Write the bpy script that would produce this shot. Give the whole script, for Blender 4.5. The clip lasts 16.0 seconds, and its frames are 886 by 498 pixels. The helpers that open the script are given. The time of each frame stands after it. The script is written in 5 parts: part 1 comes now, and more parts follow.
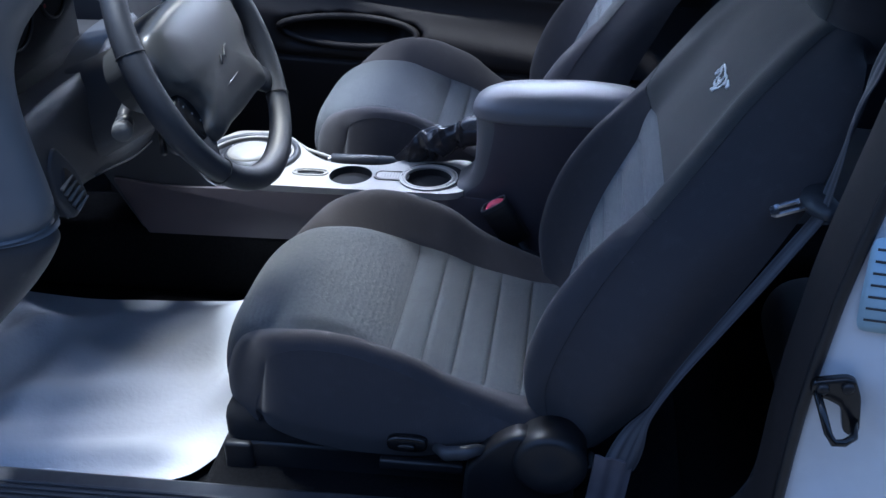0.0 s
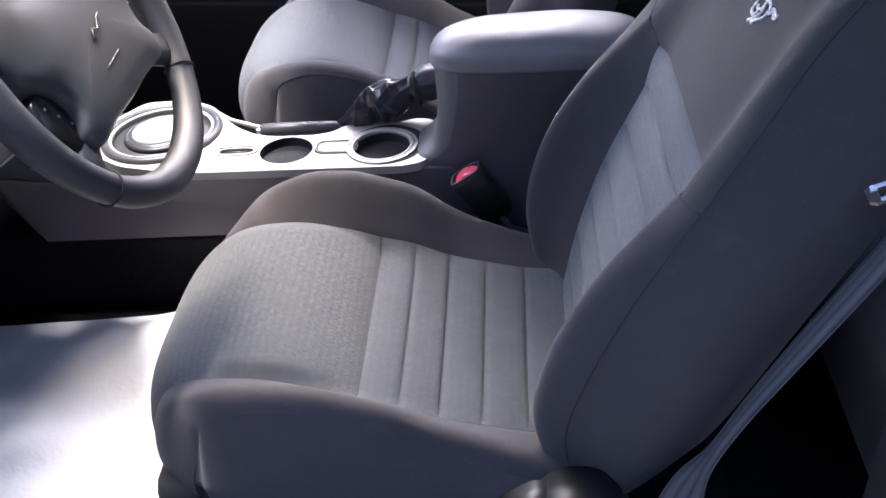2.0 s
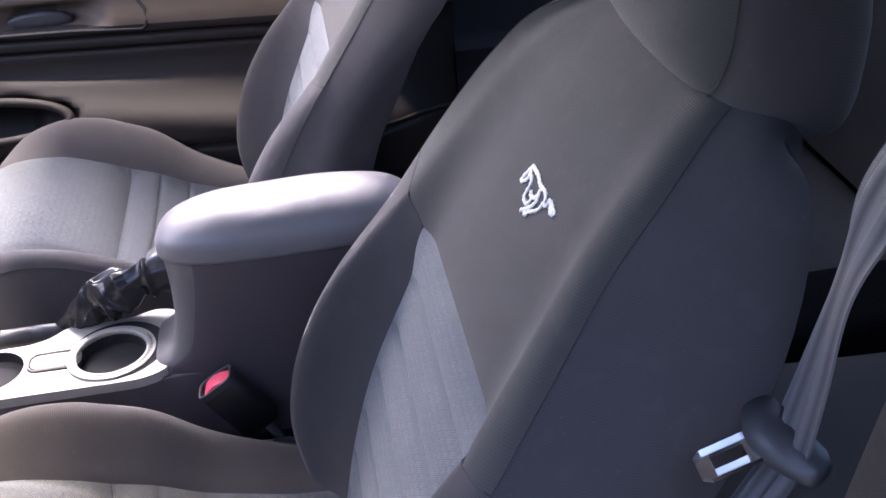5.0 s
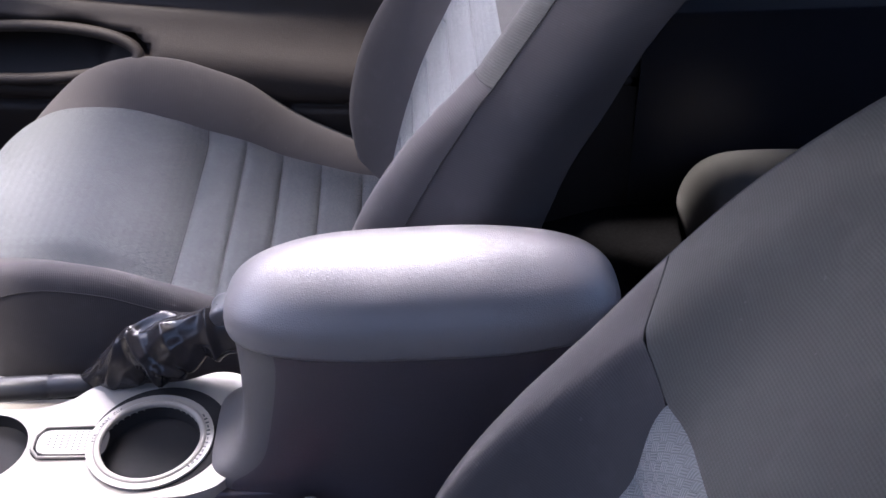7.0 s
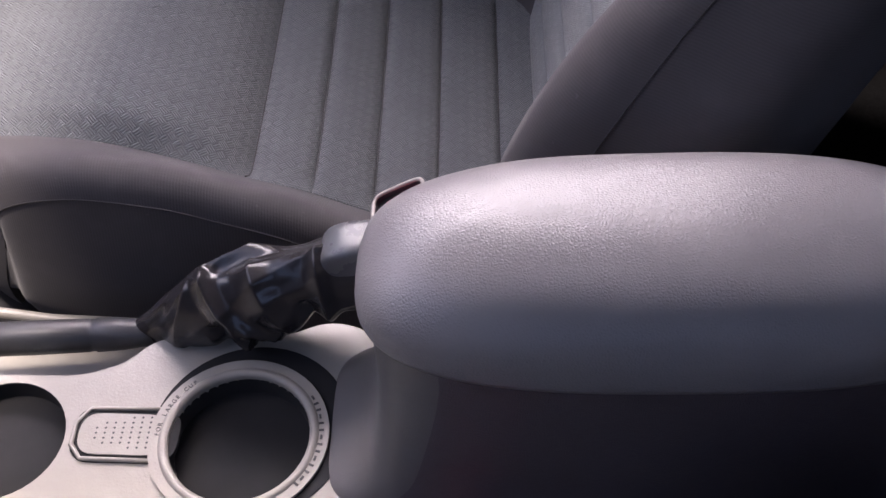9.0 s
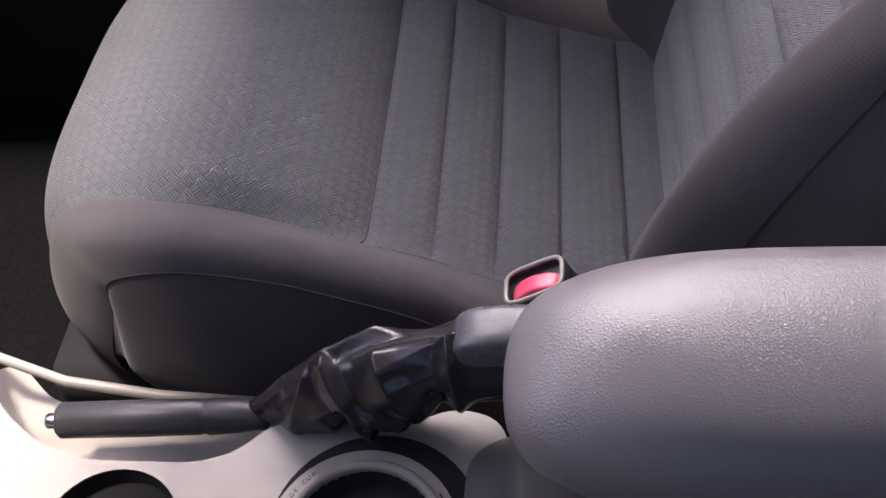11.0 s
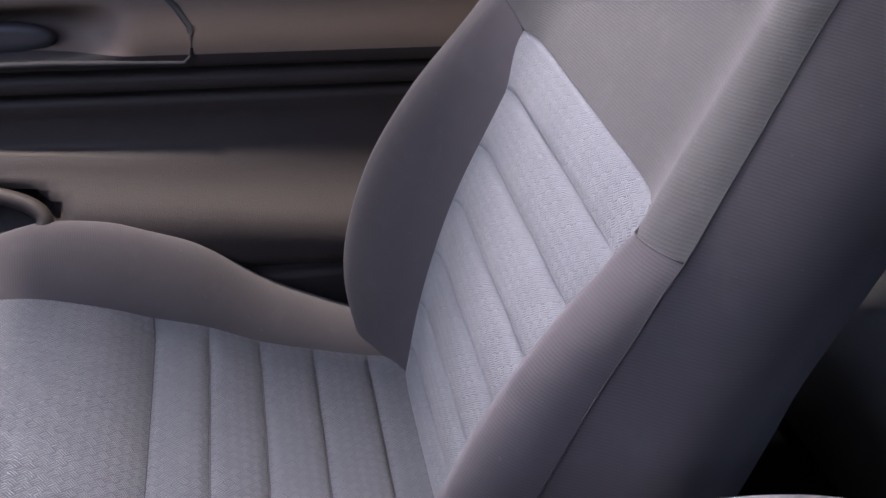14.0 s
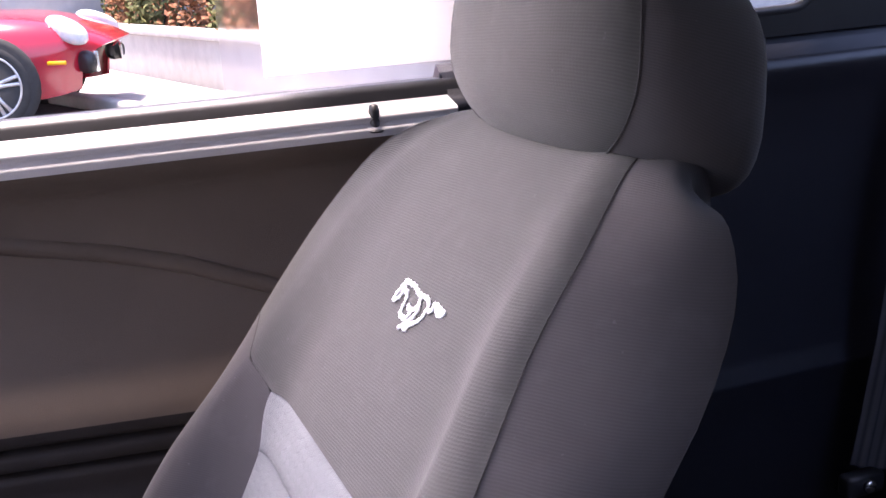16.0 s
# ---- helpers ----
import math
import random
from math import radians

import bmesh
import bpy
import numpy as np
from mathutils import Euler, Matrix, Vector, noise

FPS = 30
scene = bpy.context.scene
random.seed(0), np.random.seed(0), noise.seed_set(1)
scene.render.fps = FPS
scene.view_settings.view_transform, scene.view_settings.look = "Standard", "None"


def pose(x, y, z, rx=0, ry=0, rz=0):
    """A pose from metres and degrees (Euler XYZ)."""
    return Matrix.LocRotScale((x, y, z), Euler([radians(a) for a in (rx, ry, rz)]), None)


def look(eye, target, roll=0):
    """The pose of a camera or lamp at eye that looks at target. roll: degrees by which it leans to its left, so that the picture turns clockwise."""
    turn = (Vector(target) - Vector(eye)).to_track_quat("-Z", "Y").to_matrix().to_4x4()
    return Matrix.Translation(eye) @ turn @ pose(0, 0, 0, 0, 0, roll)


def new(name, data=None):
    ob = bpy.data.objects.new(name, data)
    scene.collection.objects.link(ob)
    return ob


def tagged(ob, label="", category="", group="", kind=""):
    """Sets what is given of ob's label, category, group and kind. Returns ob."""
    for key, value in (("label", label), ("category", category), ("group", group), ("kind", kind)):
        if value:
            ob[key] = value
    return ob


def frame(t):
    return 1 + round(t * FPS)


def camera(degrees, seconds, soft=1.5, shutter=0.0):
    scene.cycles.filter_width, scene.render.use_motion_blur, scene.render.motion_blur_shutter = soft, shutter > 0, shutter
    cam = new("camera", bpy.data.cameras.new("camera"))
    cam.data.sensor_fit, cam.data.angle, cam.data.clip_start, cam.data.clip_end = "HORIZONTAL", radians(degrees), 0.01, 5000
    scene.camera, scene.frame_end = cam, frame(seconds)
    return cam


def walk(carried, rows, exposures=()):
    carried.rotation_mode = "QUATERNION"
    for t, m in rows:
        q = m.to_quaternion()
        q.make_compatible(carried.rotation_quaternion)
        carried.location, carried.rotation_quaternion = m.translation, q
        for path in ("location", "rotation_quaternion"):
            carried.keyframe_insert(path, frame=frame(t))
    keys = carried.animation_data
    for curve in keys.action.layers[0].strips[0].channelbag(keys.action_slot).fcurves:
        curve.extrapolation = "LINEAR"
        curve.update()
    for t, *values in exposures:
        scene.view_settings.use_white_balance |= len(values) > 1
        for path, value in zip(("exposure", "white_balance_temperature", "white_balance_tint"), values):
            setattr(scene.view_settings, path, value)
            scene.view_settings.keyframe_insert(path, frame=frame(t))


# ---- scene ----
cam = camera(45.61, 16.0)
PATH = [
    (0, (0.4623, -1.2701, 1.2098), (0.3619, -0.5809, 0.8162), -1.22),
    (0.5, (0.4419, -1.2312, 1.1902), (0.3728, -0.5585, 0.7627), -2.40),
    (1, (0.4130, -1.1706, 1.1729), (0.3602, -0.5116, 0.7223), -2.54),
    (1.5, (0.4016, -1.0760, 1.1554), (0.3544, -0.4184, 0.7022), -4.27),
    (2, (0.4062, -0.9452, 1.1387), (0.3404, -0.2895, 0.6852), -5.36),
    (2.5, (0.4113, -0.8566, 1.1235), (0.3429, -0.2104, 0.6569), -7.79),
    (3, (0.4274, -0.7854, 1.1154), (0.4262, -0.1396, 0.6433), -7.87),
    (3.5, (0.4472, -0.7394, 1.1167), (0.5112, -0.0677, 0.6869), -6.28),
    (3.7, (0.4522, -0.7290, 1.1188), (0.5397, -0.0481, 0.7081), -5.50),
    (5.8, (0.4838, -0.5668, 1.1282), (0.5390, 0.1014, 0.6917), -3.48),
    (6, (0.4596, -0.5199, 1.1169), (0.5103, 0.1428, 0.6716), -1.13),
    (6.5, (0.4314, -0.4007, 1.0946), (0.4644, 0.2446, 0.6230), -0.00),
    (7, (0.4320, -0.2478, 1.0523), (0.4443, 0.3919, 0.5721), -1.53),
    (7.5, (0.4341, -0.0985, 1.0035), (0.4167, 0.5094, 0.4838), -3.09),
    (8, (0.4138, 0.0135, 0.9556), (0.3722, 0.5653, 0.3778), -5.31),
    (8.5, (0.3885, 0.0537, 0.9387), (0.3569, 0.5899, 0.3458), -3.84),
    (8.7, (0.3663, 0.0467, 0.9394), (0.3416, 0.5739, 0.3382), -2.86),
    (10.8, (0.2982, 0.0952, 0.9313), (0.2093, 0.5877, 0.3071), -8.76),
    (11, (0.3044, 0.1043, 0.9268), (0.2193, 0.6274, 0.3275), -7.12),
    (11.5, (0.2944, 0.1031, 0.9316), (0.2267, 0.6750, 0.3763), -4.39),
    (12, (0.2895, 0.1052, 0.9283), (0.2377, 0.7091, 0.4062), -3.27),
    (12.5, (0.2816, 0.1005, 0.9281), (0.2547, 0.7173, 0.4192), -3.95),
    (13, (0.2794, 0.0951, 0.9302), (0.2890, 0.7310, 0.4447), -2.42),
    (13.5, (0.2869, 0.0874, 0.9307), (0.3587, 0.7437, 0.4788), -1.06),
    (14, (0.2968, 0.0848, 0.9364), (0.4129, 0.7536, 0.5131), -1.53),
    (14.5, (0.3131, 0.0867, 0.9412), (0.4793, 0.7789, 0.5762), -1.83),
    (15, (0.3284, 0.0859, 0.9453), (0.5294, 0.7986, 0.6425), -2.53),
    (15.5, (0.3423, 0.0819, 0.9532), (0.5731, 0.8029, 0.6946), -3.71),
    (16, (0.3545, 0.0786, 0.9628), (0.6304, 0.7993, 0.7519), -3.32),
]
EXPOSURES = [(0, 0.9, 4950, 10), (0.5, 1.25, 5100, 12), (1, 1.68, 5500, 15), (1.5, 1.86, 5800, 18), (2.5, 2.05, 6300, 22), (3.7, 2.35, 6400, 23), (5.8, 2.4, 6500, 24), (6.5, 2.15, 6300, 23), (7, 1.95, 6300, 22), (8.0, 1.52, 6600, 24), (11, 0.92, 6800, 26), (12, 1.02, 6500, 26), (13, 1.45, 6500, 25), (14, 1.95, 6500, 24), (15, 2.3, 6900, 26), (16, 2.25, 6750, 31)]
walk(cam, [(t, look(eye, target, roll)) for t, eye, target, roll in PATH], EXPOSURES)
# ---- world, sun, exposure ----
SUN_UP, SUN_TURN = 80.0, 25.0          # degrees over the horizon; from straight ahead round to the passenger's side
world = bpy.data.worlds.new("world")
scene.world = world
world.use_nodes = True
wn = world.node_tree
sky = wn.nodes.new("ShaderNodeTexSky")
sky.sky_type, sky.sun_disc = "NISHITA", False
sky.sun_elevation, sky.sun_rotation = radians(SUN_UP), radians(SUN_TURN - 90)
wn.links.new(sky.outputs[0], wn.nodes["Background"].inputs[0])
wn.nodes["Background"].inputs[1].default_value = 0.15
sun_dir = Vector((-math.cos(radians(SUN_UP)) * math.cos(radians(SUN_TURN)), math.cos(radians(SUN_UP)) * math.sin(radians(SUN_TURN)), math.sin(radians(SUN_UP))))
sun = new("sun", bpy.data.lights.new("sun", "SUN"))
sun.data.energy, sun.data.angle, sun.data.color = 3.6, radians(8.0), (1.0, 0.94, 0.82)
sun.matrix_world = look(sun_dir * 20, (0, 0, 0))


def opening(name, at, to, wide, high, watts, colour, spread=180):
    """An added area lamp, most in a window's opening for the bright outdoors that shines in through it."""
    lamp = new(name, bpy.data.lights.new(name, "AREA"))
    lamp.data.shape, lamp.data.size, lamp.data.size_y = "RECTANGLE", wide, high
    lamp.data.energy, lamp.data.color = watts, colour
    lamp.data.spread = radians(spread)
    lamp.matrix_world = look(at, to)


opening("side_window_light", (0.20, 1.100, 1.105), (0.26, 0.22, 0.455), 0.90, 0.18, 1.4, (1.0, 0.96, 0.97), 100)
opening("windscreen_light", (-0.44, 0.58, 1.02), (0.50, 0.68, 0.60), 0.55, 0.26, 0.14, (1.0, 0.95, 0.93), 72)
# added warm fill aimed past the wheel to brighten the driver's thigh pad
opening("cushion_fill_light", (-0.11, 0.50, 1.165), (0.05, -0.03, 0.43), 0.34, 0.12, 0.8, (1.0, 0.86, 0.62), 46)


# ---- materials ----
class Nodes:
    """Short names for building one node material."""

    def __init__(self, name):
        self.mat = bpy.data.materials.new(name)
        self.mat.use_nodes = True
        self.t = self.mat.node_tree
        self.bsdf = self.t.nodes["Principled BSDF"]

    def put(self, value, socket):
        if isinstance(value, bpy.types.NodeSocket):
            self.t.links.new(value, socket)
        elif value is not None:
            socket.default_value = value

    def math(self, op, a, b=None, c=None):
        n = self.t.nodes.new("ShaderNodeMath")
        n.operation = op
        for i, v in enumerate((a, b, c)):
            self.put(v, n.inputs[i])
        return n.outputs[0]

    def coords(self, kind="Object"):
        return self.t.nodes.new("ShaderNodeTexCoord").outputs[kind]

    def noise(self, scale, detail=3.0, rough=0.55, at=None):
        n = self.t.nodes.new("ShaderNodeTexNoise")
        n.inputs["Scale"].default_value, n.inputs["Detail"].default_value, n.inputs["Roughness"].default_value = scale, detail, rough
        self.put(at or self.coords(), n.inputs["Vector"])
        return n.outputs[0]

    def cells(self, scale, at=None, feature="F1"):
        n = self.t.nodes.new("ShaderNodeTexVoronoi")
        n.feature = feature
        n.inputs["Scale"].default_value = scale
        self.put(at or self.coords(), n.inputs["Vector"])
        return n.outputs[0]

    def mix(self, fac, a, b):
        n = self.t.nodes.new("ShaderNodeMix")
        n.data_type = "RGBA"
        self.put(fac, n.inputs[0])
        for v, s in ((a, n.inputs[6]), (b, n.inputs[7])):
            self.put((*v, 1.0) if isinstance(v, tuple) else v, s)
        return n.outputs[2]

    def ramp(self, value, lo, hi):
        n = self.t.nodes.new("ShaderNodeMapRange")
        self.put(value, n.inputs[0])
        n.inputs[1].default_value, n.inputs[2].default_value = lo, hi
        return n.outputs[0]

    def bump(self, height, distance, strength=1.0, under=None):
        n = self.t.nodes.new("ShaderNodeBump")
        n.inputs["Strength"].default_value, n.inputs["Distance"].default_value = strength, distance
        self.put(height, n.inputs["Height"])
        self.put(under, n.inputs["Normal"])
        return n.outputs[0]

    def done(self, colour, rough, normal=None, metal=0.0, **more):
        self.put((*colour, 1.0) if isinstance(colour, tuple) else colour, self.bsdf.inputs["Base Color"])
        self.put(rough, self.bsdf.inputs["Roughness"])
        self.put(normal, self.bsdf.inputs["Normal"])
        self.bsdf.inputs["Metallic"].default_value = metal
        for key, value in more.items():
            self.put(value, self.bsdf.inputs[key.replace("_", " ")])
        return self.mat


def shade(c, k):
    return tuple(min(1.0, v * k) for v in c)


def basket(name, colour, block, pitch, depth, dark):
    """Woven cloth: blocks of short raised floats, set slantwise, that turn a quarter from block to block."""
    n = Nodes(name)
    sep = n.t.nodes.new("ShaderNodeSeparateXYZ")
    n.put(n.coords("UV"), sep.inputs[0])
    u, v = (n.math("ADD", o, n.math("MULTIPLY", n.noise(90, 2), 0.0012)) for o in (sep.outputs[0], sep.outputs[1]))
    p, q = n.math("MULTIPLY", n.math("ADD", u, v), 0.7071), n.math("MULTIPLY", n.math("SUBTRACT", u, v), 0.7071)
    pb, qb = n.math("DIVIDE", p, block), n.math("DIVIDE", q, block)
    odd = n.math("GREATER_THAN", n.math("FRACT", n.math("MULTIPLY", n.math("ADD", n.math("FLOOR", pb), n.math("FLOOR", qb)), 0.5)), 0.25)
    across = n.math("ADD", q, n.math("MULTIPLY", n.math("SUBTRACT", p, q), odd))
    along = n.math("ADD", pb, n.math("MULTIPLY", n.math("SUBTRACT", qb, pb), odd))
    wave = n.math("ABSOLUTE", n.math("SUBTRACT", n.math("FRACT", n.math("DIVIDE", across, pitch)), 0.5))
    end = n.math("ABSOLUTE", n.math("SUBTRACT", n.math("FRACT", along), 0.5))
    raised = n.math("MULTIPLY", n.ramp(wave, 0.42, 0.12), n.ramp(end, 0.5, 0.38))
    big, worn, fine = n.noise(12, 4), n.noise(45, 3), n.noise(1500, 2)
    height = n.math("ADD", n.math("MULTIPLY", raised, n.math("ADD", n.math("MULTIPLY", worn, 1.2), 0.15)), n.math("MULTIPLY", fine, 0.3))
    tone = n.mix(raised, shade(colour, dark), shade(colour, 1.08))
    tone = n.mix(n.ramp(big, 0.35, 0.7), tone, n.mix(0.5, tone, shade(colour, 0.80)))
    tone = n.mix(n.math("MULTIPLY", n.ramp(n.noise(420, 1, 0.3), 0.72, 0.80), 0.2), tone, shade(colour, 1.9))
    return n.done(tone, 0.9, n.bump(height, depth, 0.8), Sheen_Weight=0.2, Sheen_Roughness=0.45, Specular_IOR_Level=0.15)


def twill(name, colour, pitch=0.0016, depth=0.0002, dark=0.83):
    """Fine ribbed knit whose ribs run across the seat, a little faded and dusty."""
    n = Nodes(name)
    sep = n.t.nodes.new("ShaderNodeSeparateXYZ")
    n.put(n.coords("UV"), sep.inputs[0])
    line = n.math("ADD", sep.outputs[0], n.math("ADD", n.math("MULTIPLY", sep.outputs[1], 0.06), n.math("MULTIPLY", n.noise(40, 2), 0.0016)))
    wave = n.math("ABSOLUTE", n.math("SUBTRACT", n.math("FRACT", n.math("DIVIDE", line, pitch)), 0.5))
    knots = n.math("ABSOLUTE", n.math("SUBTRACT", n.math("FRACT", n.math("DIVIDE", sep.outputs[1], pitch * 1.3)), 0.5))
    fine, big, worn = n.noise(1400, 2), n.noise(8, 4), n.noise(45, 4)
    lint = n.ramp(n.noise(260, 1, 0.3), 0.77, 0.82)
    tone = n.mix(n.ramp(wave, 0.0, 0.5), shade(colour, dark), shade(colour, 1.08))
    tone = n.mix(n.ramp(big, 0.3, 0.75), tone, n.mix(0.5, tone, shade(colour, 0.72)))
    tone = n.mix(n.ramp(worn, 0.55, 0.8), tone, n.mix(0.35, tone, shade(colour, 1.35)))
    tone = n.mix(n.math("MULTIPLY", lint, 0.2), tone, shade(colour, 2.4))
    height = n.math("ADD", wave, n.math("ADD", n.math("MULTIPLY", knots, 0.35), n.math("MULTIPLY", fine, 0.7)))
    return n.done(tone, 0.95, n.bump(height, depth, 0.6), Sheen_Weight=0.12, Sheen_Roughness=0.5, Specular_IOR_Level=0.2)


def vinyl(name, colour, rough=0.45, grain=700.0, depth=0.00035, spec=0.5):
    """Moulded plastic or vinyl with a leather-like grain."""
    n = Nodes(name)
    cell = n.cells(grain, feature="DISTANCE_TO_EDGE")
    soft = n.noise(grain * 0.35, 3)
    big = n.noise(7, 3)
    height = n.math("ADD", n.ramp(cell, 0.0, 0.5), n.math("MULTIPLY", soft, 0.8))
    tone = n.mix(n.ramp(big, 0.3, 0.75), shade(colour, 1.08), shade(colour, 0.9))
    return n.done(tone, n.math("ADD", rough - 0.06, n.math("MULTIPLY", big, 0.12)), n.bump(height, depth, 0.6), Specular_IOR_Level=spec)


def plain(name, colour, rough=0.4, metal=0.0, spot=0.12, scale=30.0, depth=0.0, **more):
    n = Nodes(name)
    big = n.noise(scale, 4)
    tone = n.mix(n.ramp(big, 0.3, 0.7), shade(colour, 1 + spot), shade(colour, 1 - spot))
    return n.done(tone, n.math("ADD", rough - 0.05, n.math("MULTIPLY", big, 0.1)), n.bump(n.noise(scale * 12, 3), depth, 0.6) if depth else None, metal, **more)


INSERT = basket("basket weave seat cloth", (0.118, 0.127, 0.135), 0.0064, 0.0018, 0.0009, 0.74)
# same cloth as INSERT, finer, lightened for the stronger light on the backrests
INSERT_FINE_LIT = basket("ribbed seat cloth in a lit tone", (0.150, 0.162, 0.172), 0.0056, 0.0016, 0.0004, 0.84)
BOLSTER = twill("dark bolster cloth", (0.070, 0.065, 0.068), 0.0019, 0.0002, 0.89)
UPPER = twill("dark knit cloth", (0.066, 0.066, 0.064), 0.0021, 0.0003, 0.87)
THREAD = plain("dark thread", (0.02, 0.02, 0.022), 0.8)
SEAM = plain("charcoal seam thread", (0.045, 0.043, 0.044), 0.9, scale=600)
WHITE_THREAD = plain("white embroidery thread", (0.85, 0.85, 0.87), 0.6, spot=0.1, scale=900, depth=0.0004)
# seat underside cloth; also stands for shade in gaps and under the dash
FOAM_AND_SHADE = plain("black cloth and painted shade", (0.018, 0.018, 0.02), 0.95)
LID_VINYL = vinyl("padded grey vinyl", (0.23, 0.216, 0.224), 0.36, 620, 0.00022, 0.7)
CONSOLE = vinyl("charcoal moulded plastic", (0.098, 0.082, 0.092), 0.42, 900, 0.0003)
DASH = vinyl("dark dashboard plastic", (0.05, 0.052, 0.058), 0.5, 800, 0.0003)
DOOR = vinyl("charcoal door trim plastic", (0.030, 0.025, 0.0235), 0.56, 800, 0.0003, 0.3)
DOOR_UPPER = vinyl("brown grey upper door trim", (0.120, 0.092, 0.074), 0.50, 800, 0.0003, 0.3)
# door trim plastic made pale, for the sun along its top
LEDGE_SUNLIT = vinyl("door plastic paled for sun", (0.55, 0.535, 0.54), 0.38, 800, 0.0002, 0.5)
COLLAR = plain("grey leather collar", (0.11, 0.112, 0.12), 0.28, scale=80, depth=0.0001)
SILVER = plain("satin grey console plate", (0.36, 0.34, 0.305), 0.40, 0.0, 0.05, 60, 0.0002)
BLACK = plain("black plastic", (0.016, 0.016, 0.018), 0.42)
GLOSS = plain("glossy black plastic", (0.012, 0.012, 0.013), 0.2)
# the plate's satin grey plastic, with shade on the steep front put into its colour
SLOPE_SHADED = vinyl("plate plastic darkened for shade", (0.14, 0.133, 0.133), 0.36, 900, 0.0002)
MID_GREY = vinyl("mid grey moulded plastic", (0.17, 0.17, 0.165), 0.5, 900, 0.0002)
# dashboard plastic lightened for the daylight from the open door
DASH_LIT = vinyl("dashboard plastic lightened by the door", (0.20, 0.20, 0.205), 0.33, 800, 0.00015)
TRIM_DARK = vinyl("black trim plastic", (0.020, 0.021, 0.029), 0.38, 800, 0.0002, 0.6)
SLATE = plain("dark grey plastic", (0.05, 0.051, 0.056), 0.4, scale=60, depth=0.0001)
LEATHER = plain("soft black leather", (0.030, 0.028, 0.031), 0.20, scale=80, depth=0.0001)
WHEEL_SKIN = vinyl("dark wheel leather", (0.040, 0.042, 0.048), 0.50, 900, 0.0002)
HUB = plain("grey hub plastic", (0.058, 0.058, 0.057), 0.36, spot=0.05, scale=20)
CHROME = plain("bright metal", (0.7, 0.7, 0.72), 0.25, 1.0)
RED = plain("red release button", (0.85, 0.09, 0.17), 0.35, spot=0.06)
RED_LENS = plain("dim red gauge lettering", (0.35, 0.02, 0.02), 0.4)
PAINT = plain("white car paint", (0.80, 0.83, 0.86), 0.25, spot=0.03, Coat_Weight=0.6)
LABEL_BLUE = plain("pale blue sticker", (0.42, 0.58, 0.68), 0.5, spot=0.1)
CARPET = plain("black carpet", (0.008, 0.008, 0.009), 0.97, spot=0.35, scale=220, depth=0.003, Specular_IOR_Level=0.1)
PAPER = plain("white floor paper", (0.55, 0.57, 0.61), 0.75, spot=0.03, scale=8, depth=0.0015)
GLASS = Nodes("window glass").done((1.0, 1.0, 1.0), 0.0, None, 0.0, Transmission_Weight=1.0, IOR=1.01, Specular_IOR_Level=0.3)
HEADLINER = plain("grey roof lining", (0.25, 0.25, 0.26), 0.95, scale=90, depth=0.001)
ASPHALT = plain("pale asphalt", (0.10, 0.097, 0.094), 0.95, spot=0.25, scale=14, depth=0.003)
CONCRETE = plain("sunlit concrete", (0.46, 0.44, 0.42), 0.9, spot=0.15, scale=5, depth=0.002)
WALL_DARK = plain("dark unseen wall", (0.06, 0.058, 0.057), 0.95, spot=0.15, scale=6, depth=0.004)
STUCCO = plain("grey stucco", (0.40, 0.38, 0.37), 0.95, spot=0.1, scale=6, depth=0.004)
CAR_RED = plain("red car paint", (0.42, 0.012, 0.03), 0.22, spot=0.05, Coat_Weight=0.8)
TYRE = plain("black tyre rubber", (0.03, 0.03, 0.03), 0.85)
ALLOY = plain("silver alloy", (0.62, 0.62, 0.64), 0.3, 0.8)
AMBER = plain("amber lamp", (0.85, 0.45, 0.01), 0.3)
LENS = plain("clear lamp lens", (0.55, 0.57, 0.6), 0.15)
LEAF = plain("olive leaves", (0.10, 0.105, 0.03), 0.75, spot=0.5, scale=25)
LEAF_DRY = plain("reddish dry leaves", (0.30, 0.13, 0.06), 0.8, spot=0.5, scale=25)


def webbing():
    n = Nodes("grey belt webbing")
    sep = n.t.nodes.new("ShaderNodeSeparateXYZ")
    n.put(n.coords("UV"), sep.inputs[0])
    rib = n.math("ABSOLUTE", n.math("SUBTRACT", n.math("FRACT", n.math("DIVIDE", sep.outputs[1], 0.012)), 0.5))
    weave = n.math("ABSOLUTE", n.math("SUBTRACT", n.math("FRACT", n.math("DIVIDE", n.math("ADD", sep.outputs[0], n.math("MULTIPLY", rib, 0.01)), 0.0016)), 0.5))
    tone = n.mix(n.ramp(rib, 0.02, 0.3), (0.045, 0.045, 0.052), (0.105, 0.104, 0.115))
    return n.done(tone, 0.7, n.bump(n.math("ADD", n.math("MULTIPLY", rib, 2.0), n.math("MULTIPLY", weave, 0.4)), 0.0006, 0.8))


WEBBING = webbing()


# ---- building helpers ----
def part(name, bm, material, parent=None, label="", smooth=True):
    me = bpy.data.meshes.new(name)
    bm.to_mesh(me)
    bm.free()
    return part_of(name, me, material, parent, label, smooth)


def part_of(name, me, material, parent=None, label="", smooth=True):
    me.materials.append(material)
    if smooth:
        me.polygons.foreach_set("use_smooth", [True] * len(me.polygons))
    ob = new(name, me)
    if parent:
        ob.parent = parent
        ob.matrix_parent_inverse = parent.matrix_world.inverted() if parent.type != "EMPTY" else Matrix.Translation(-parent.location)
    return tagged(ob, label)


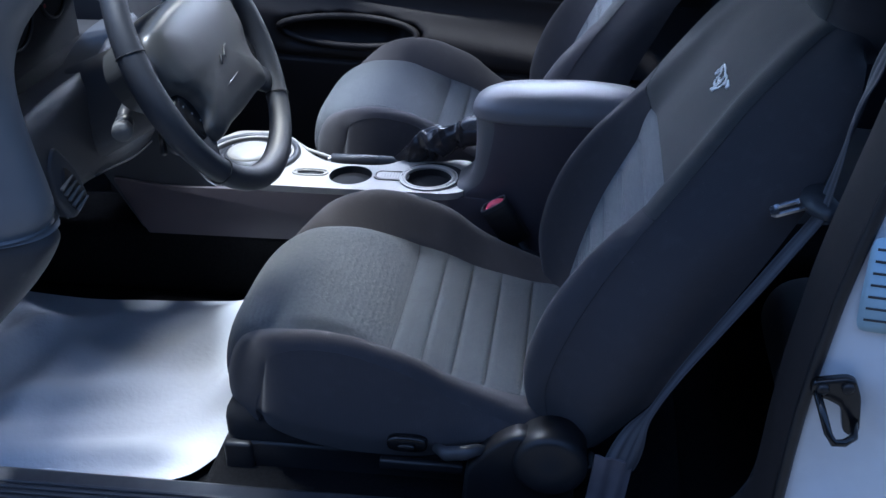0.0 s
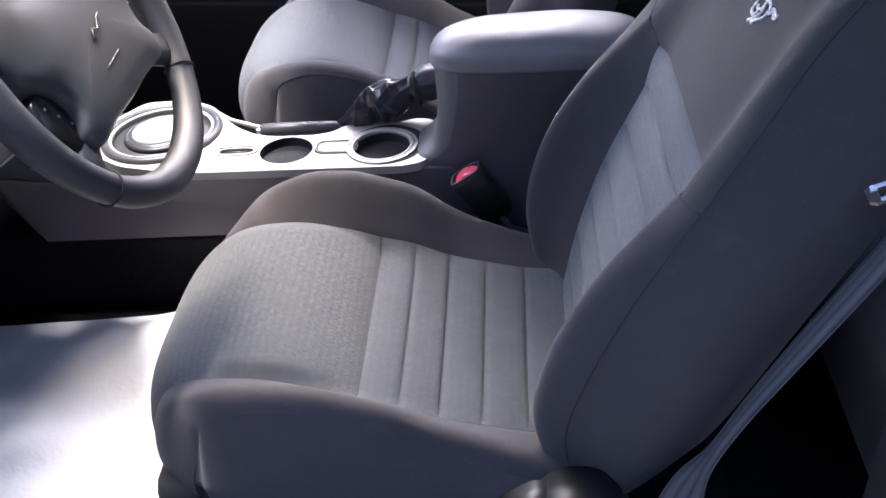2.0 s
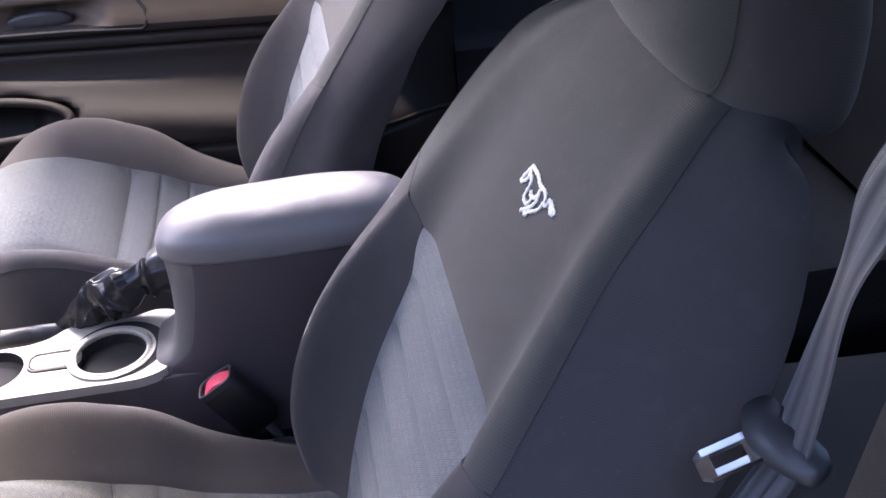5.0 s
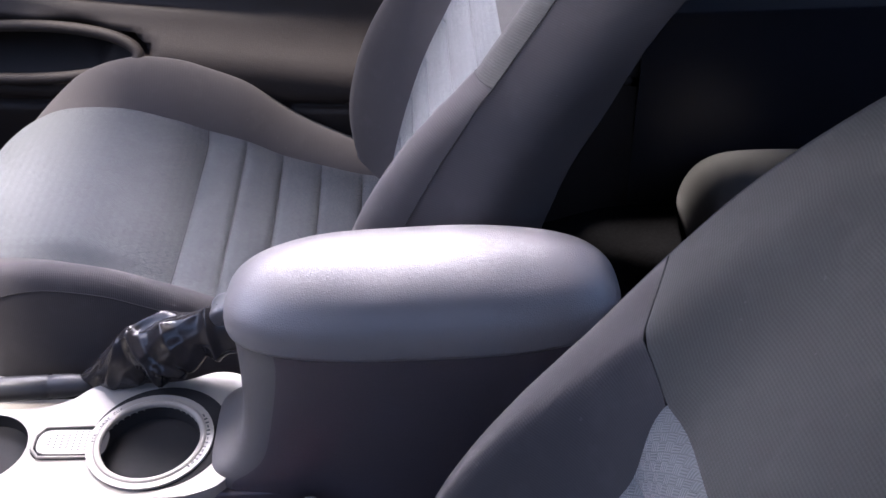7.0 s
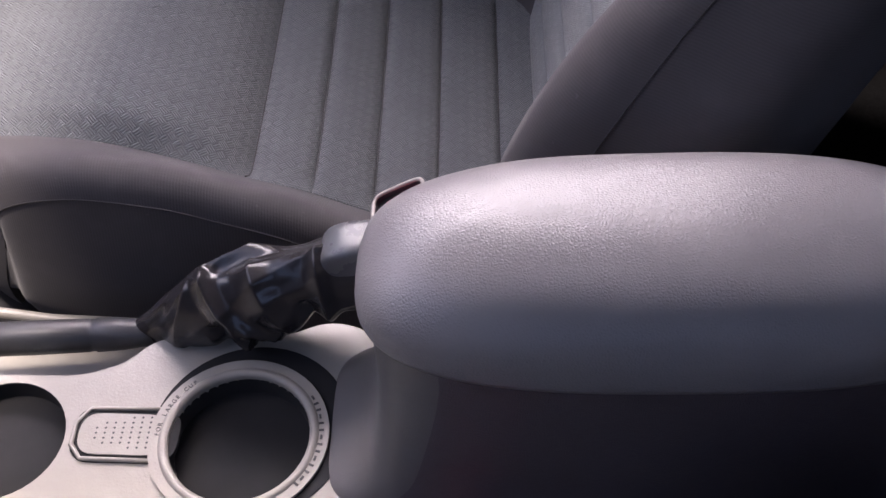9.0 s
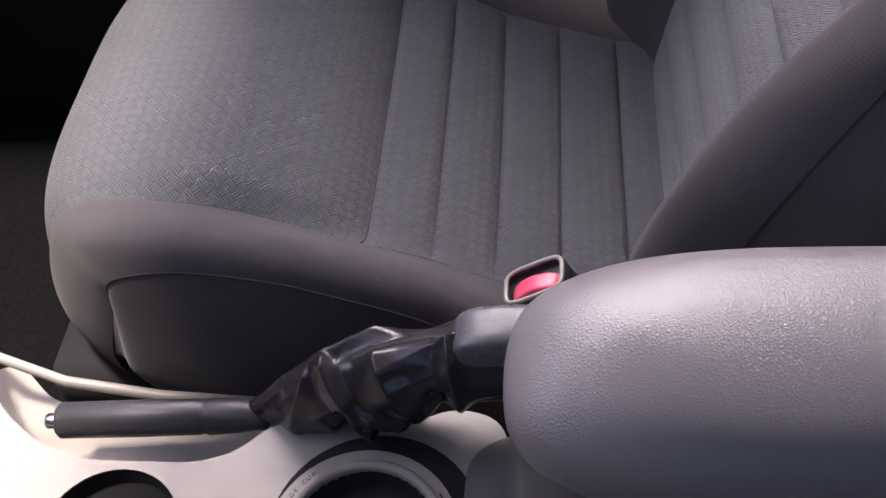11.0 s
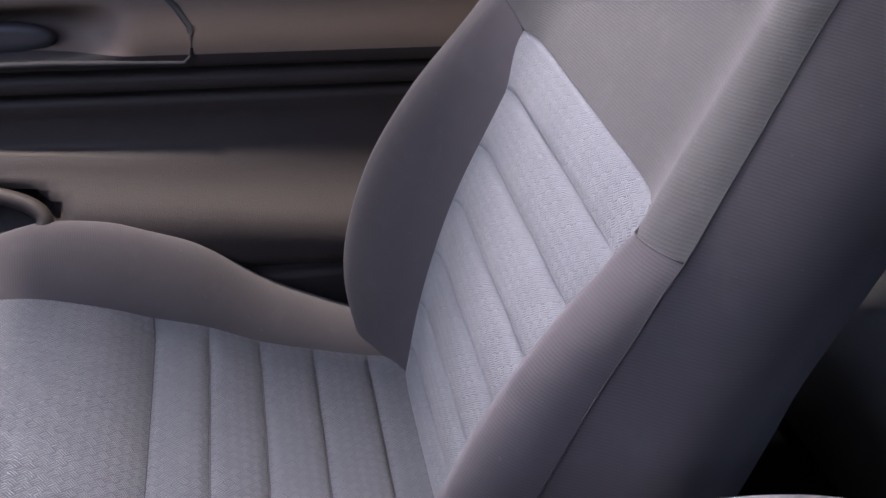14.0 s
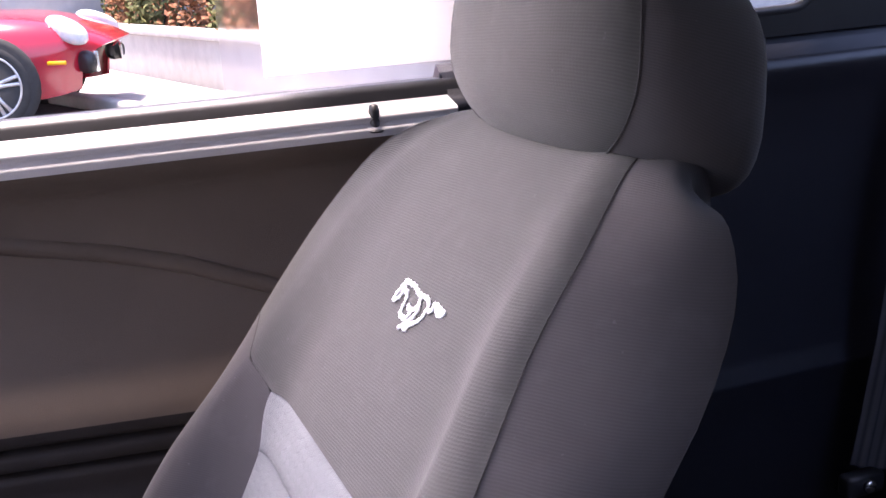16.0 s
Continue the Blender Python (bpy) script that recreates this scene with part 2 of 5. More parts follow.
def thing(name, at, label, category, group="", kind=""):
    ob = new(name)
    ob.location = at
    ob.empty_display_size = 0.05
    return tagged(ob, label, category, group, kind)


def curve_at(keys, x):
    """Smooth value of a table of (x, value) at x."""
    xs = [k[0] for k in keys]
    if x <= xs[0]:
        return keys[0][1]
    if x >= xs[-1]:
        return keys[-1][1]
    i = next(j for j in range(1, len(xs)) if x <= xs[j]) - 1
    (x0, a), (x1, b) = keys[i], keys[i + 1]

    def slope(j):
        if j <= 0 or j >= len(keys) - 1:
            j0, j1 = max(j - 1, 0), min(j + 1, len(keys) - 1)
        else:
            j0, j1 = j - 1, j + 1
        return (keys[j1][1] - keys[j0][1]) / (keys[j1][0] - keys[j0][0])

    h = x1 - x0
    s = (x - x0) / h
    return (2 * s**3 - 3 * s**2 + 1) * a + (s**3 - 2 * s**2 + s) * h * slope(i) + (3 * s**2 - 2 * s**3) * b + (s**3 - s**2) * h * slope(i + 1)


def sheet(name, f, us, vs, material, parent, label="", puff=0.0, seam=0.0, soft=0.006, skirt=0.0, flip=False, edges=(1, 1, 1, 1), puffs=None, roll=0.012, taper=0.0):
    """A padded panel over the surface f(u, v): puffed up in the middle, drawn in at the seams along its edges, the rim turned under.
    edges: how deep the seam is on each side (first u, last u, first v, last v); puffs: the sides from which the padding swells, over the width roll; taper: over which the seams across fade out at the sides."""
    us, vs = list(us), list(vs)
    nu, nv = len(us), len(vs)
    p = np.array([[f(u, v) for v in vs] for u in us], float)
    du, dv = np.gradient(p, axis=0), np.gradient(p, axis=1)
    nrm = np.cross(du, dv)
    nrm /= np.linalg.norm(nrm, axis=2, keepdims=True) + 1e-12
    if flip:
        nrm = -nrm
    lu = np.zeros((nu, nv))
    lv = np.zeros((nu, nv))
    lu[1:] = np.cumsum(np.linalg.norm(np.diff(p, axis=0), axis=2), axis=0)
    lv[:, 1:] = np.cumsum(np.linalg.norm(np.diff(p, axis=1), axis=2), axis=1)
    lift, swell = np.zeros((nu, nv)), np.full((nu, nv), puff)
    fade = 1 - np.exp(-np.minimum(lv, lv[:, -1:] - lv) / taper) if taper else 1.0
    for k, (deep, swells, d) in enumerate(zip(edges, puffs or edges, (lu, lu[-1:] - lu, lv, lv[:, -1:] - lv))):
        lift -= deep * seam * np.exp(-d / soft) * (fade if k < 2 else 1.0)
        if swells:
            swell *= 1 - np.exp(-d / roll)
    lift += swell
    q = p + nrm * np.asarray(lift)[..., None]
    verts, faces, uvs = [tuple(v) for v in q.reshape(-1, 3)], [], [(a, b) for a, b in zip(lu.mean(axis=1).repeat(nv), (lv - lv[:, nv // 2:nv // 2 + 1]).ravel())]
    for i in range(nu - 1):
        for j in range(nv - 1):
            a = (i * nv + j, (i + 1) * nv + j, (i + 1) * nv + j + 1, i * nv + j + 1)
            faces.append(a[::-1] if flip else a)
    if skirt:
        rim = [i * nv for i in range(nu)] + [(nu - 1) * nv + j for j in range(1, nv)] + [i * nv + nv - 1 for i in range(nu - 2, -1, -1)] + [j for j in range(nv - 2, 0, -1)]
        flat_n = nrm.reshape(-1, 3)
        base = len(verts)
        for k in rim:
            verts.append(tuple(np.array(verts[k]) - flat_n[k] * skirt))
            uvs.append(uvs[k])
        lip = len(verts)
        for k in rim:
            verts.append(verts[k])
            uvs.append(uvs[k])
        for k in range(len(rim)):
            a, b = lip + k, lip + (k + 1) % len(rim)
            c, d = base + (k + 1) % len(rim), base + k
            faces.append((d, c, b, a) if flip else (a, b, c, d))
    me = bpy.data.meshes.new(name)
    me.from_pydata(verts, [], faces)
    layer = me.uv_layers.new(name="UVMap")
    for loop in me.loops:
        layer.data[loop.index].uv = uvs[loop.vertex_index]
    me.validate()
    return part_of(name, me, material, parent, label)


def span(a, b, n):
    return [a + (b - a) * i / n for i in range(n + 1)]


def box(x0, x1, y0, y1, z0, z1, bevel=0.004, steps=2):
    bm = bmesh.new()
    bmesh.ops.create_cube(bm, size=1, matrix=Matrix.Translation(((x0 + x1) / 2, (y0 + y1) / 2, (z0 + z1) / 2)) @ Matrix.Diagonal((x1 - x0, y1 - y0, z1 - z0, 1)))
    if bevel:
        bmesh.ops.bevel(bm, geom=bm.edges[:], offset=bevel, segments=steps, affect="EDGES", profile=0.5)
    return bm


def turned(profile, n=32, m=None):
    """A body turned about z from (radius, height) pairs."""
    bm = bmesh.new()
    rings = [[bm.verts.new((r * math.cos(2 * math.pi * i / n), r * math.sin(2 * math.pi * i / n), h)) for i in range(n)] for r, h in profile]
    for a, b in zip(rings, rings[1:]):
        for i in range(n):
            bm.faces.new((a[i], a[(i + 1) % n], b[(i + 1) % n], b[i]))
    bm.faces.new(rings[0][::-1])
    bm.faces.new(rings[-1])
    if m:
        bm.transform(m)
    bmesh.ops.recalc_face_normals(bm, faces=bm.faces[:])
    return bm


def tube(points, radius, n=8, closed=False, flat=1.0, up=(0, 0, 1)):
    """A tube along points; flat squeezes it along its binormal."""
    bm = bmesh.new()
    pts = [Vector(p) for p in points]
    rings = []
    for i, p in enumerate(pts):
        a = pts[(i - 1) % len(pts)] if closed or i else p
        b = pts[(i + 1) % len(pts)] if closed or i < len(pts) - 1 else p
        d = (b - a).normalized()
        s = d.cross(Vector(up))
        s = (s if s.length > 1e-4 else d.cross(Vector((1, 0, 0)))).normalized()
        t = s.cross(d)
        r = radius[i] if isinstance(radius, (list, tuple)) else radius
        rings.append([bm.verts.new(p + (s * math.cos(2 * math.pi * k / n) + t * math.sin(2 * math.pi * k / n) * flat) * r) for k in range(n)])
    pairs = list(zip(rings, rings[1:])) + ([(rings[-1], rings[0])] if closed else [])
    for a, b in pairs:
        for k in range(n):
            bm.faces.new((a[k], a[(k + 1) % n], b[(k + 1) % n], b[k]))
    if not closed:
        bm.faces.new(rings[0][::-1])
        bm.faces.new(rings[-1])
    bmesh.ops.recalc_face_normals(bm, faces=bm.faces[:])
    return bm


def slab(outline, z0, z1, m=None, bevel=0.0, steps=2):
    """A plate of a flat outline in x and y, from z0 up to z1."""
    bm = bmesh.new()
    low = [bm.verts.new((x, y, z0)) for x, y in outline]
    top = [bm.verts.new((x, y, z1)) for x, y in outline]
    bm.faces.new(low[::-1])
    upper = bm.faces.new(top)
    for i in range(len(outline)):
        j = (i + 1) % len(outline)
        bm.faces.new((low[i], low[j], top[j], top[i]))
    bmesh.ops.recalc_face_normals(bm, faces=bm.faces[:])
    if bevel:
        bmesh.ops.bevel(bm, geom=list(upper.edges), offset=bevel, segments=steps, affect="EDGES", profile=0.5)
    if m:
        bm.transform(m)
    return bm


def oval(cx, cy, rx, ry, n=32, power=2.0):
    out = []
    for i in range(n):
        c, s = math.cos(2 * math.pi * i / n), math.sin(2 * math.pi * i / n)
        out.append((cx + rx * math.copysign(abs(c) ** (2 / power), c), cy + ry * math.copysign(abs(s) ** (2 / power), s)))
    return out


def extruded(profile, y0, y1, n=1, wave=None):
    """A skin through (x, z) pairs drawn along y."""
    bm = bmesh.new()
    rows = []
    for k in range(n + 1):
        y = y0 + (y1 - y0) * k / n
        rows.append([bm.verts.new((x, y, z) if not wave else wave(x, y, z)) for x, z in profile])
    for a, b in zip(rows, rows[1:]):
        for i in range(len(profile) - 1):
            bm.faces.new((a[i], a[i + 1], b[i + 1], b[i]))
    return bm, rows


def holed_plate(outer, holes, z, depth):
    bm = bmesh.new()
    loops = []
    for ring in (outer, *holes):
        vs = [bm.verts.new((x, y, z)) for x, y in ring]
        loops.append(vs)
        for i in range(len(vs)):
            bm.edges.new((vs[i], vs[(i + 1) % len(vs)]))
    bmesh.ops.triangle_fill(bm, use_beauty=True, use_dissolve=False, edges=bm.edges[:], normal=(0, 0, 1))
    for vs in loops:
        low = [bm.verts.new((v.co.x, v.co.y, z - depth)) for v in vs]
        for i in range(len(vs)):
            j = (i + 1) % len(vs)
            bm.faces.new((vs[i], vs[j], low[j], low[i]))
    bmesh.ops.recalc_face_normals(bm, faces=bm.faces[:])
    return bm


def rounded(points, n=6, r=0.02):
    """Rounds the corners of a polygon."""
    out = []
    for i, p in enumerate(points):
        a, p, b = Vector(points[i - 1]), Vector(p), Vector(points[(i + 1) % len(points)])
        k = min(r, (a - p).length * 0.45, (b - p).length * 0.45)
        s, e = p + (a - p).normalized() * k, p + (b - p).normalized() * k
        for j in range(n + 1):
            t = j / n
            q = s * (1 - t) ** 2 + p * 2 * t * (1 - t) + e * t**2
            out.append((q.x, q.y))
    return out


def letter(text, size, m):
    """A letter of the built-in font, a hair proud of the surface that it stands on."""
    cu = bpy.data.curves.new("letter", "FONT")
    cu.body, cu.size, cu.align_x, cu.extrude = text, size, "CENTER", 0.0003
    ob = bpy.data.objects.new("letter", cu)
    me = ob.to_mesh()
    bm = bmesh.new()
    bm.from_mesh(me)
    bm.transform(m)
    ob.to_mesh_clear()
    bpy.data.objects.remove(ob)
    bpy.data.curves.remove(cu)
    return bm


def pillow(x0, x1, y0, y1, z0, z1, plan=4.0, rise=2.6, nu=60, nv=26):
    """A padded lid: rounded plan, domed top, flat underside."""
    cx, cy, rx, ry = (x0 + x1) / 2, (y0 + y1) / 2, (x1 - x0) / 2, (y1 - y0) / 2
    bm = bmesh.new()
    rings = []
    for j in range(nv + 1):
        a = math.pi * j / nv - math.pi / 2
        k = abs(math.cos(a)) ** (2 / rise)
        zz = math.copysign(abs(math.sin(a)) ** (2 / rise), math.sin(a))
        if 0 < j < nv:
            ring = []
            for x, y in oval(0, 0, 1, 1, nu, plan):
                px = cx + x * rx * k
                lift = 0.006 * (1 - (x * k) ** 2) if zz > 0 else 0
                ring.append(bm.verts.new((px, cy + y * ry * k, (z0 + z1) / 2 + zz * (z1 - z0) / 2 + lift)))
            rings.append(ring)
    for a, b in zip(rings, rings[1:]):
        for i in range(nu):
            bm.faces.new((a[i], a[(i + 1) % nu], b[(i + 1) % nu], b[i]))
    for ring in (rings[0], rings[-1]):
        top = bm.verts.new((cx, cy, z0 if ring is rings[0] else z1 + 0.006))
        for i in range(nu):
            bm.faces.new((ring[i], ring[(i + 1) % nu], top))
    bmesh.ops.recalc_face_normals(bm, faces=bm.faces[:])
    return bm


# ---- the car's shell: floor, sill, roof, walls ----
FLOOR = 0.19
GROUND = -0.09


def structure(name, bm, material, label, category, smooth=False):
    return tagged(part(name, bm, material, None, label, smooth), category=category, kind="structure")


structure("floor", box(-1.0, 1.5, -0.31, 1.0, FLOOR - 0.05, FLOOR, 0), CARPET, "black carpet over the car floor", "floor")
structure("ceiling", box(-0.070, 1.34, -0.46, 0.955, 1.17, 1.21, 0.01), HEADLINER, "grey cloth roof lining of the car", "roof")
structure("ceiling_rear", box(0.74, 1.5, 0.957, 1.02, 1.17, 1.21, 0.004), HEADLINER, "grey cloth roof lining over the rear side window", "roof")
structure("wall_front", box(-1.06, -1.0, -0.36, 1.06, FLOOR - 0.05, 0.80, 0), CARPET, "black firewall behind the pedals", "wall")
structure("wall_rear", box(1.5, 1.55, -0.40, 1.06, FLOOR - 0.05, 0.92, 0), CARPET, "dark rear bulkhead of the car", "wall")

# added unseen wall: closes the place behind the open door, blocks low sky
structure("sky_blocker_wall", box(-12, 14, -2.9, -2.6, GROUND, 2.1, 0), WALL_DARK, "plain dark wall, unseen, added to block low sky", "wall")
for side_y, low_y in ((-0.365, -0.40), (0.975, 1.03)):
    structure("pillar", tube([(-0.12, side_y, 1.185), (-0.40, side_y, 1.06), (-0.85, low_y, 0.84)], 0.032, 10), HEADLINER, "grey lined windscreen pillar", "pillar", True)


def seat_riser():
    """The carpeted step of the floor under the driver's seat."""
    bm = box(-0.03, 0.62, -0.30, 0.22, FLOOR, 0.245, 0.03, 4)
    structure("floor_step", bm, CARPET, "black carpeted step of the floor under the seat", "floor", True)
    bm = box(-1.0, 1.3, 0.292, 0.428, FLOOR, 0.335, 0.02, 3)
    structure("floor_tunnel", bm, CARPET, "black carpeted tunnel between the seats", "floor", True)


seat_riser()


def door_sill():
    sill = thing("door_sill", (0, -0.36, 0.2), "black plastic door sill with a ribbed scuff plate", "door sill", kind="structure")
    prof = [(-0.296, FLOOR), (-0.298, 0.285), (-0.304, 0.300), (-0.312, 0.305), (-0.372, 0.302), (-0.385, 0.296), (-0.392, 0.28), (-0.40, 0.245), (-0.43, 0.235), (-0.45, 0.21), (-0.46, 0.10)]
    part("cover", extruded([(y, z) for y, z in prof], -1.0, 0.60, 1, lambda a, b, c: (b, a, c))[0], SLATE, sill)
    end = box(0.602, 0.72, -0.40, -0.30, 0.18, 0.300, 0.012, 3)
    part("end_cover", end, BLACK, sill, "black plastic end cover with a joint line")
    for k in range(5):
        y = -0.334 - k * 0.0095
        part("rib", box(-0.95, 0.555 - 0.006 * k, y - 0.0026, y + 0.0026, 0.3035, 0.3072, 0.0012, 1), SLATE, sill)
    return sill


door_sill()


def jamb():
    ob = thing("door_jamb", (0.8, -0.40, 0.2), "white painted rear door jamb with black seal", "door jamb", kind="structure")
    edge = [(0.38, 0.20), (0.47, 0.262), (0.545, 0.306), (0.600, 0.331), (0.640, 0.344), (0.670, 0.364), (0.687, 0.405), (0.690, 0.455), (0.692, 0.50), (0.697, 0.567), (0.706, 0.635), (0.712, 0.68), (0.724, 0.742), (0.750, 0.86), (0.770, 0.96), (0.80, 1.17)]
    for _ in range(3):                                 # rounds the line off
        edge = [edge[0]] + [(a[0] * k + b[0] * (1 - k), a[1] * k + b[1] * (1 - k)) for a, b in zip(edge, edge[1:]) for k in (0.75, 0.25)] + [edge[-1]]
    keys = [(z, x) for x, z in edge]
    # the painted face, drawn back in a shallow step towards the outside
    def face(u, v):
        z = 0.20 + 0.97 * u
        x = curve_at(keys, z)
        step = 0.020 / (1 + math.exp(-(v - 0.34 - 0.10 * math.sin(z * 9)) * 30))
        dent = 0.010 * math.exp(-((z - 0.50) / 0.075) ** 4 - ((v - 0.17) / 0.12) ** 4)
        return (x + 0.30 * v, -0.395 - 0.045 * v - step + dent + 0.004 * math.exp(-v / 0.02), z)
    sheet("painted_face", face, span(0, 1, 90), span(0, 1, 60), PAINT, ob, "glossy white painted metal", skirt=0.02, flip=True)
    part("door_seal", tube([(x - 0.003, -0.396, z) for x, z in edge if x > 0.56], 0.006, 10), BLACK, ob, "black rubber door seal")
    def trim(u, v):
        z = 0.320 + 0.850 * u
        x = curve_at(keys, z)
        return (x - 0.005 - 0.011 * math.sin(v * math.pi / 2), -0.392 + 0.062 * v, z)
    sheet("inner_trim", trim, span(0, 1, 70), span(0, 1, 8), DOOR, ob, "dark grey pillar trim", skirt=0.01)
    def lining(u, v):
        z = 0.20 + 0.97 * u
        x = curve_at(keys, z) - 0.016
        return (x + 0.75 * v, -0.330 + 0.03 * math.sin(v * 3) , z)
    sheet("quarter_lining", lining, span(0, 1, 40), span(0, 1, 14), FOAM_AND_SHADE, ob, "dark quarter trim beside the rear seat", skirt=0.01)
    return ob


jamb()


def striker():
    s = thing("door_striker", (0.716, -0.40, 0.53), "black steel door striker loop bolted to the jamb", "striker")
    m = pose(0.716, -0.412, 0.588, 90, -4, 0)
    plate = [(-0.024, -0.006), (-0.022, 0.010), (0.010, 0.014), (0.018, 0.010), (0.024, -0.010), (0.026, -0.050), (0.018, -0.056), (0.010, -0.050), (0.006, -0.020), (-0.006, -0.012)]
    part("plate", slab(rounded(plate, 4, 0.006), -0.004, 0.005, m, 0.002), GLOSS, s, "glossy black hooked striker plate")
    part("loop", tube([(0.698, -0.414, 0.586), (0.703, -0.434, 0.572), (0.708, -0.444, 0.558), (0.714, -0.447, 0.549), (0.724, -0.445, 0.548), (0.734, -0.438, 0.550), (0.738, -0.416, 0.553)], 0.0040, 10), GLOSS, s, "round steel striker loop")
    for dx, dz in ((-0.013, 0.003), (0.010, 0.004)):
        part("bolt", turned([(0.006, 0), (0.006, 0.004), (0.0035, 0.006)], 10, m @ pose(dx, dz, 0.004)), BLACK, s)
    return s


striker()


def jamb_label():
    s = thing("tyre_label", (0.78, -0.43, 0.65), "pale blue sticker with unreadable print on the jamb", "sticker")
    m = pose(0.752, -0.4075, 0.700, 90, 0, -8.5)
    part("sheet", slab(oval(0, 0, 0.028, 0.05, 24, 8), -0.0004, 0.0006, m), LABEL_BLUE, s)
    for k in range(7):
        part("print_line", slab([(-0.022, -0.0012), (0.016 + 0.006 * (k % 2), -0.0012), (0.016 + 0.006 * (k % 2), 0.0012), (-0.022, 0.0012)], 0.0007, 0.0011, m @ pose(0, 0.038 - 0.0125 * k, 0)), SLATE, s)
    return s


jamb_label()

# ---- seats ----
CX = [(0, 0.010), (1, -0.020), (2, -0.018), (3, 0.004), (4, 0.05), (5, 0.12), (6, 0.18), (7, 0.220), (8, 0.264), (9, 0.305), (10, 0.35), (11, 0.398), (12, 0.455)]
CZ = [(0, 0.285), (1, 0.325), (2, 0.375), (3, 0.413), (4, 0.430), (5, 0.430), (6, 0.415), (7, 0.401), (8, 0.388), (9, 0.371), (10, 0.360), (11, 0.350), (12, 0.346)]
CH = [(0, 0.0), (2, 0.0), (3, 0.008), (4, 0.024), (5, 0.041), (6, 0.054), (7, 0.057), (8, 0.054), (9, 0.047), (10, 0.037), (11, 0.026), (12, 0.012)]
CR = [(0, 1.0), (2, 1.0), (3, 0.9), (4, 0.45), (5, 0.12), (6, 0.0), (12, 0.0)]
ZB = [(-0.04, 0.325), (0.03, 0.330), (0.045, 0.328), (0.095, 0.317), (0.145, 0.311), (0.208, 0.307), (0.284, 0.310), (0.335, 0.330), (0.398, 0.353), (0.46, 0.385)]
VI = 0.70


def ease(s):
    s = max(0.0, min(1.0, s))
    return s * s * (3 - 2 * s)


def cushion_at(u, v):
    a = abs(v)
    s = max(0.0, (a - VI) / (1 - VI))
    y = 0.147 * a / VI if a <= VI else 0.147 + 0.077 * s
    x = curve_at(CX, u) + (0.05 * a**3 + 0.022 * max(0.0, (a - 0.78) / 0.22) ** 2) * curve_at(CR, u)
    rise = curve_at(CH, u) - (0.013 * ease((u - 7.5) / 2.5) if v > 0 else 0.0)
    z = curve_at(CZ, u) - 0.003 * (1 - min(1.0, a / VI) ** 2) + rise * ease((a - 0.64) / 0.32) - 0.014 * max(0.0, (a - 0.88) / 0.12) ** 2 - 0.010 * a**4 * curve_at(CR, u)
    z += (0.011 * math.exp(-((u - 5.4) / 1.1) ** 2) - 0.009 * math.exp(-abs(7 - u) / (0.42 if u <= 7 else 0.3))) * (1 - ease((a - 0.60) / 0.12))
    z += 0.020 * a**6 * ease((2.4 - u) / 1.4)          # the lower front corners are rounded off
    narrow = 1 - 0.10 * curve_at(CR, u) * a
    return (x, math.copysign(y * narrow, v), z)


def valance_at(side):
    def f(u, w):
        x, y, z = cushion_at(u, side)
        low = min(curve_at(ZB, x), z - 0.006)
        out = 0.244 - 0.043 * min(1.0, 1.05 * curve_at(CR, u))
        out = max(out, abs(y) + 0.001) - 0.002 * ease((3.6 - u) / 1.0)
        yy = abs(y) + (out - abs(y)) * math.sin(w * math.pi / 2)
        return (x - 0.017 * w * curve_at(CR, u), side * (yy - 0.012 * max(0, w - 0.75) * 4), z + (low - z) * w)
    return f


BZ = [(0, 0.335), (1, 0.42), (2, 0.505), (3, 0.58), (4, 0.645), (5, 0.72), (6, 0.78), (7, 0.825), (8, 0.848), (9, 0.853)]
BC = [(0, 0.445), (1, 0.468), (2, 0.497), (3, 0.532), (4, 0.564), (5, 0.614), (6, 0.655), (7, 0.692), (8, 0.724), (9, 0.762)]
BB = [(0, 0.420), (1, 0.409), (2, 0.431), (3, 0.476), (4, 0.537), (5, 0.603), (6, 0.650), (7, 0.692), (8, 0.726), (9, 0.762)]
BS = [(0, 0.440), (1, 0.430), (2, 0.455), (3, 0.494), (4, 0.537), (5, 0.590), (6, 0.632), (7, 0.670), (8, 0.708), (9, 0.755)]
BW = [(0, 0.205), (1, 0.224), (2, 0.231), (3, 0.232), (4, 0.230), (5, 0.223), (6, 0.203), (7, 0.177), (8, 0.134), (9, 0.110)]
BR = [(0.33, 0.492), (0.364, 0.525), (0.415, 0.563), (0.55, 0.630), (0.66, 0.690), (0.73, 0.722), (0.79, 0.744), (0.83, 0.752), (0.86, 0.765)]
BR_UPRIGHT = [(0.33, 0.492), (0.364, 0.520), (0.415, 0.545), (0.55, 0.592), (0.592, 0.607), (0.643, 0.634), (0.70, 0.665), (0.75, 0.705), (0.79, 0.731), (0.83, 0.743), (0.86, 0.762)]
BN = [(0, 0.205), (1, 0.224), (2, 0.230), (3, 0.222), (4, 0.209), (4.5, 0.188), (5, 0.168), (5.5, 0.154), (6, 0.147), (6.5, 0.141), (7, 0.131), (7.5, 0.120), (8, 0.110), (9, 0.100)]


def edge_of(h):
    """Half width of the backrest's ribbed insert, as a share of the front."""
    return 0.575 + 0.070 * ease((h - 3.25) / 0.75)


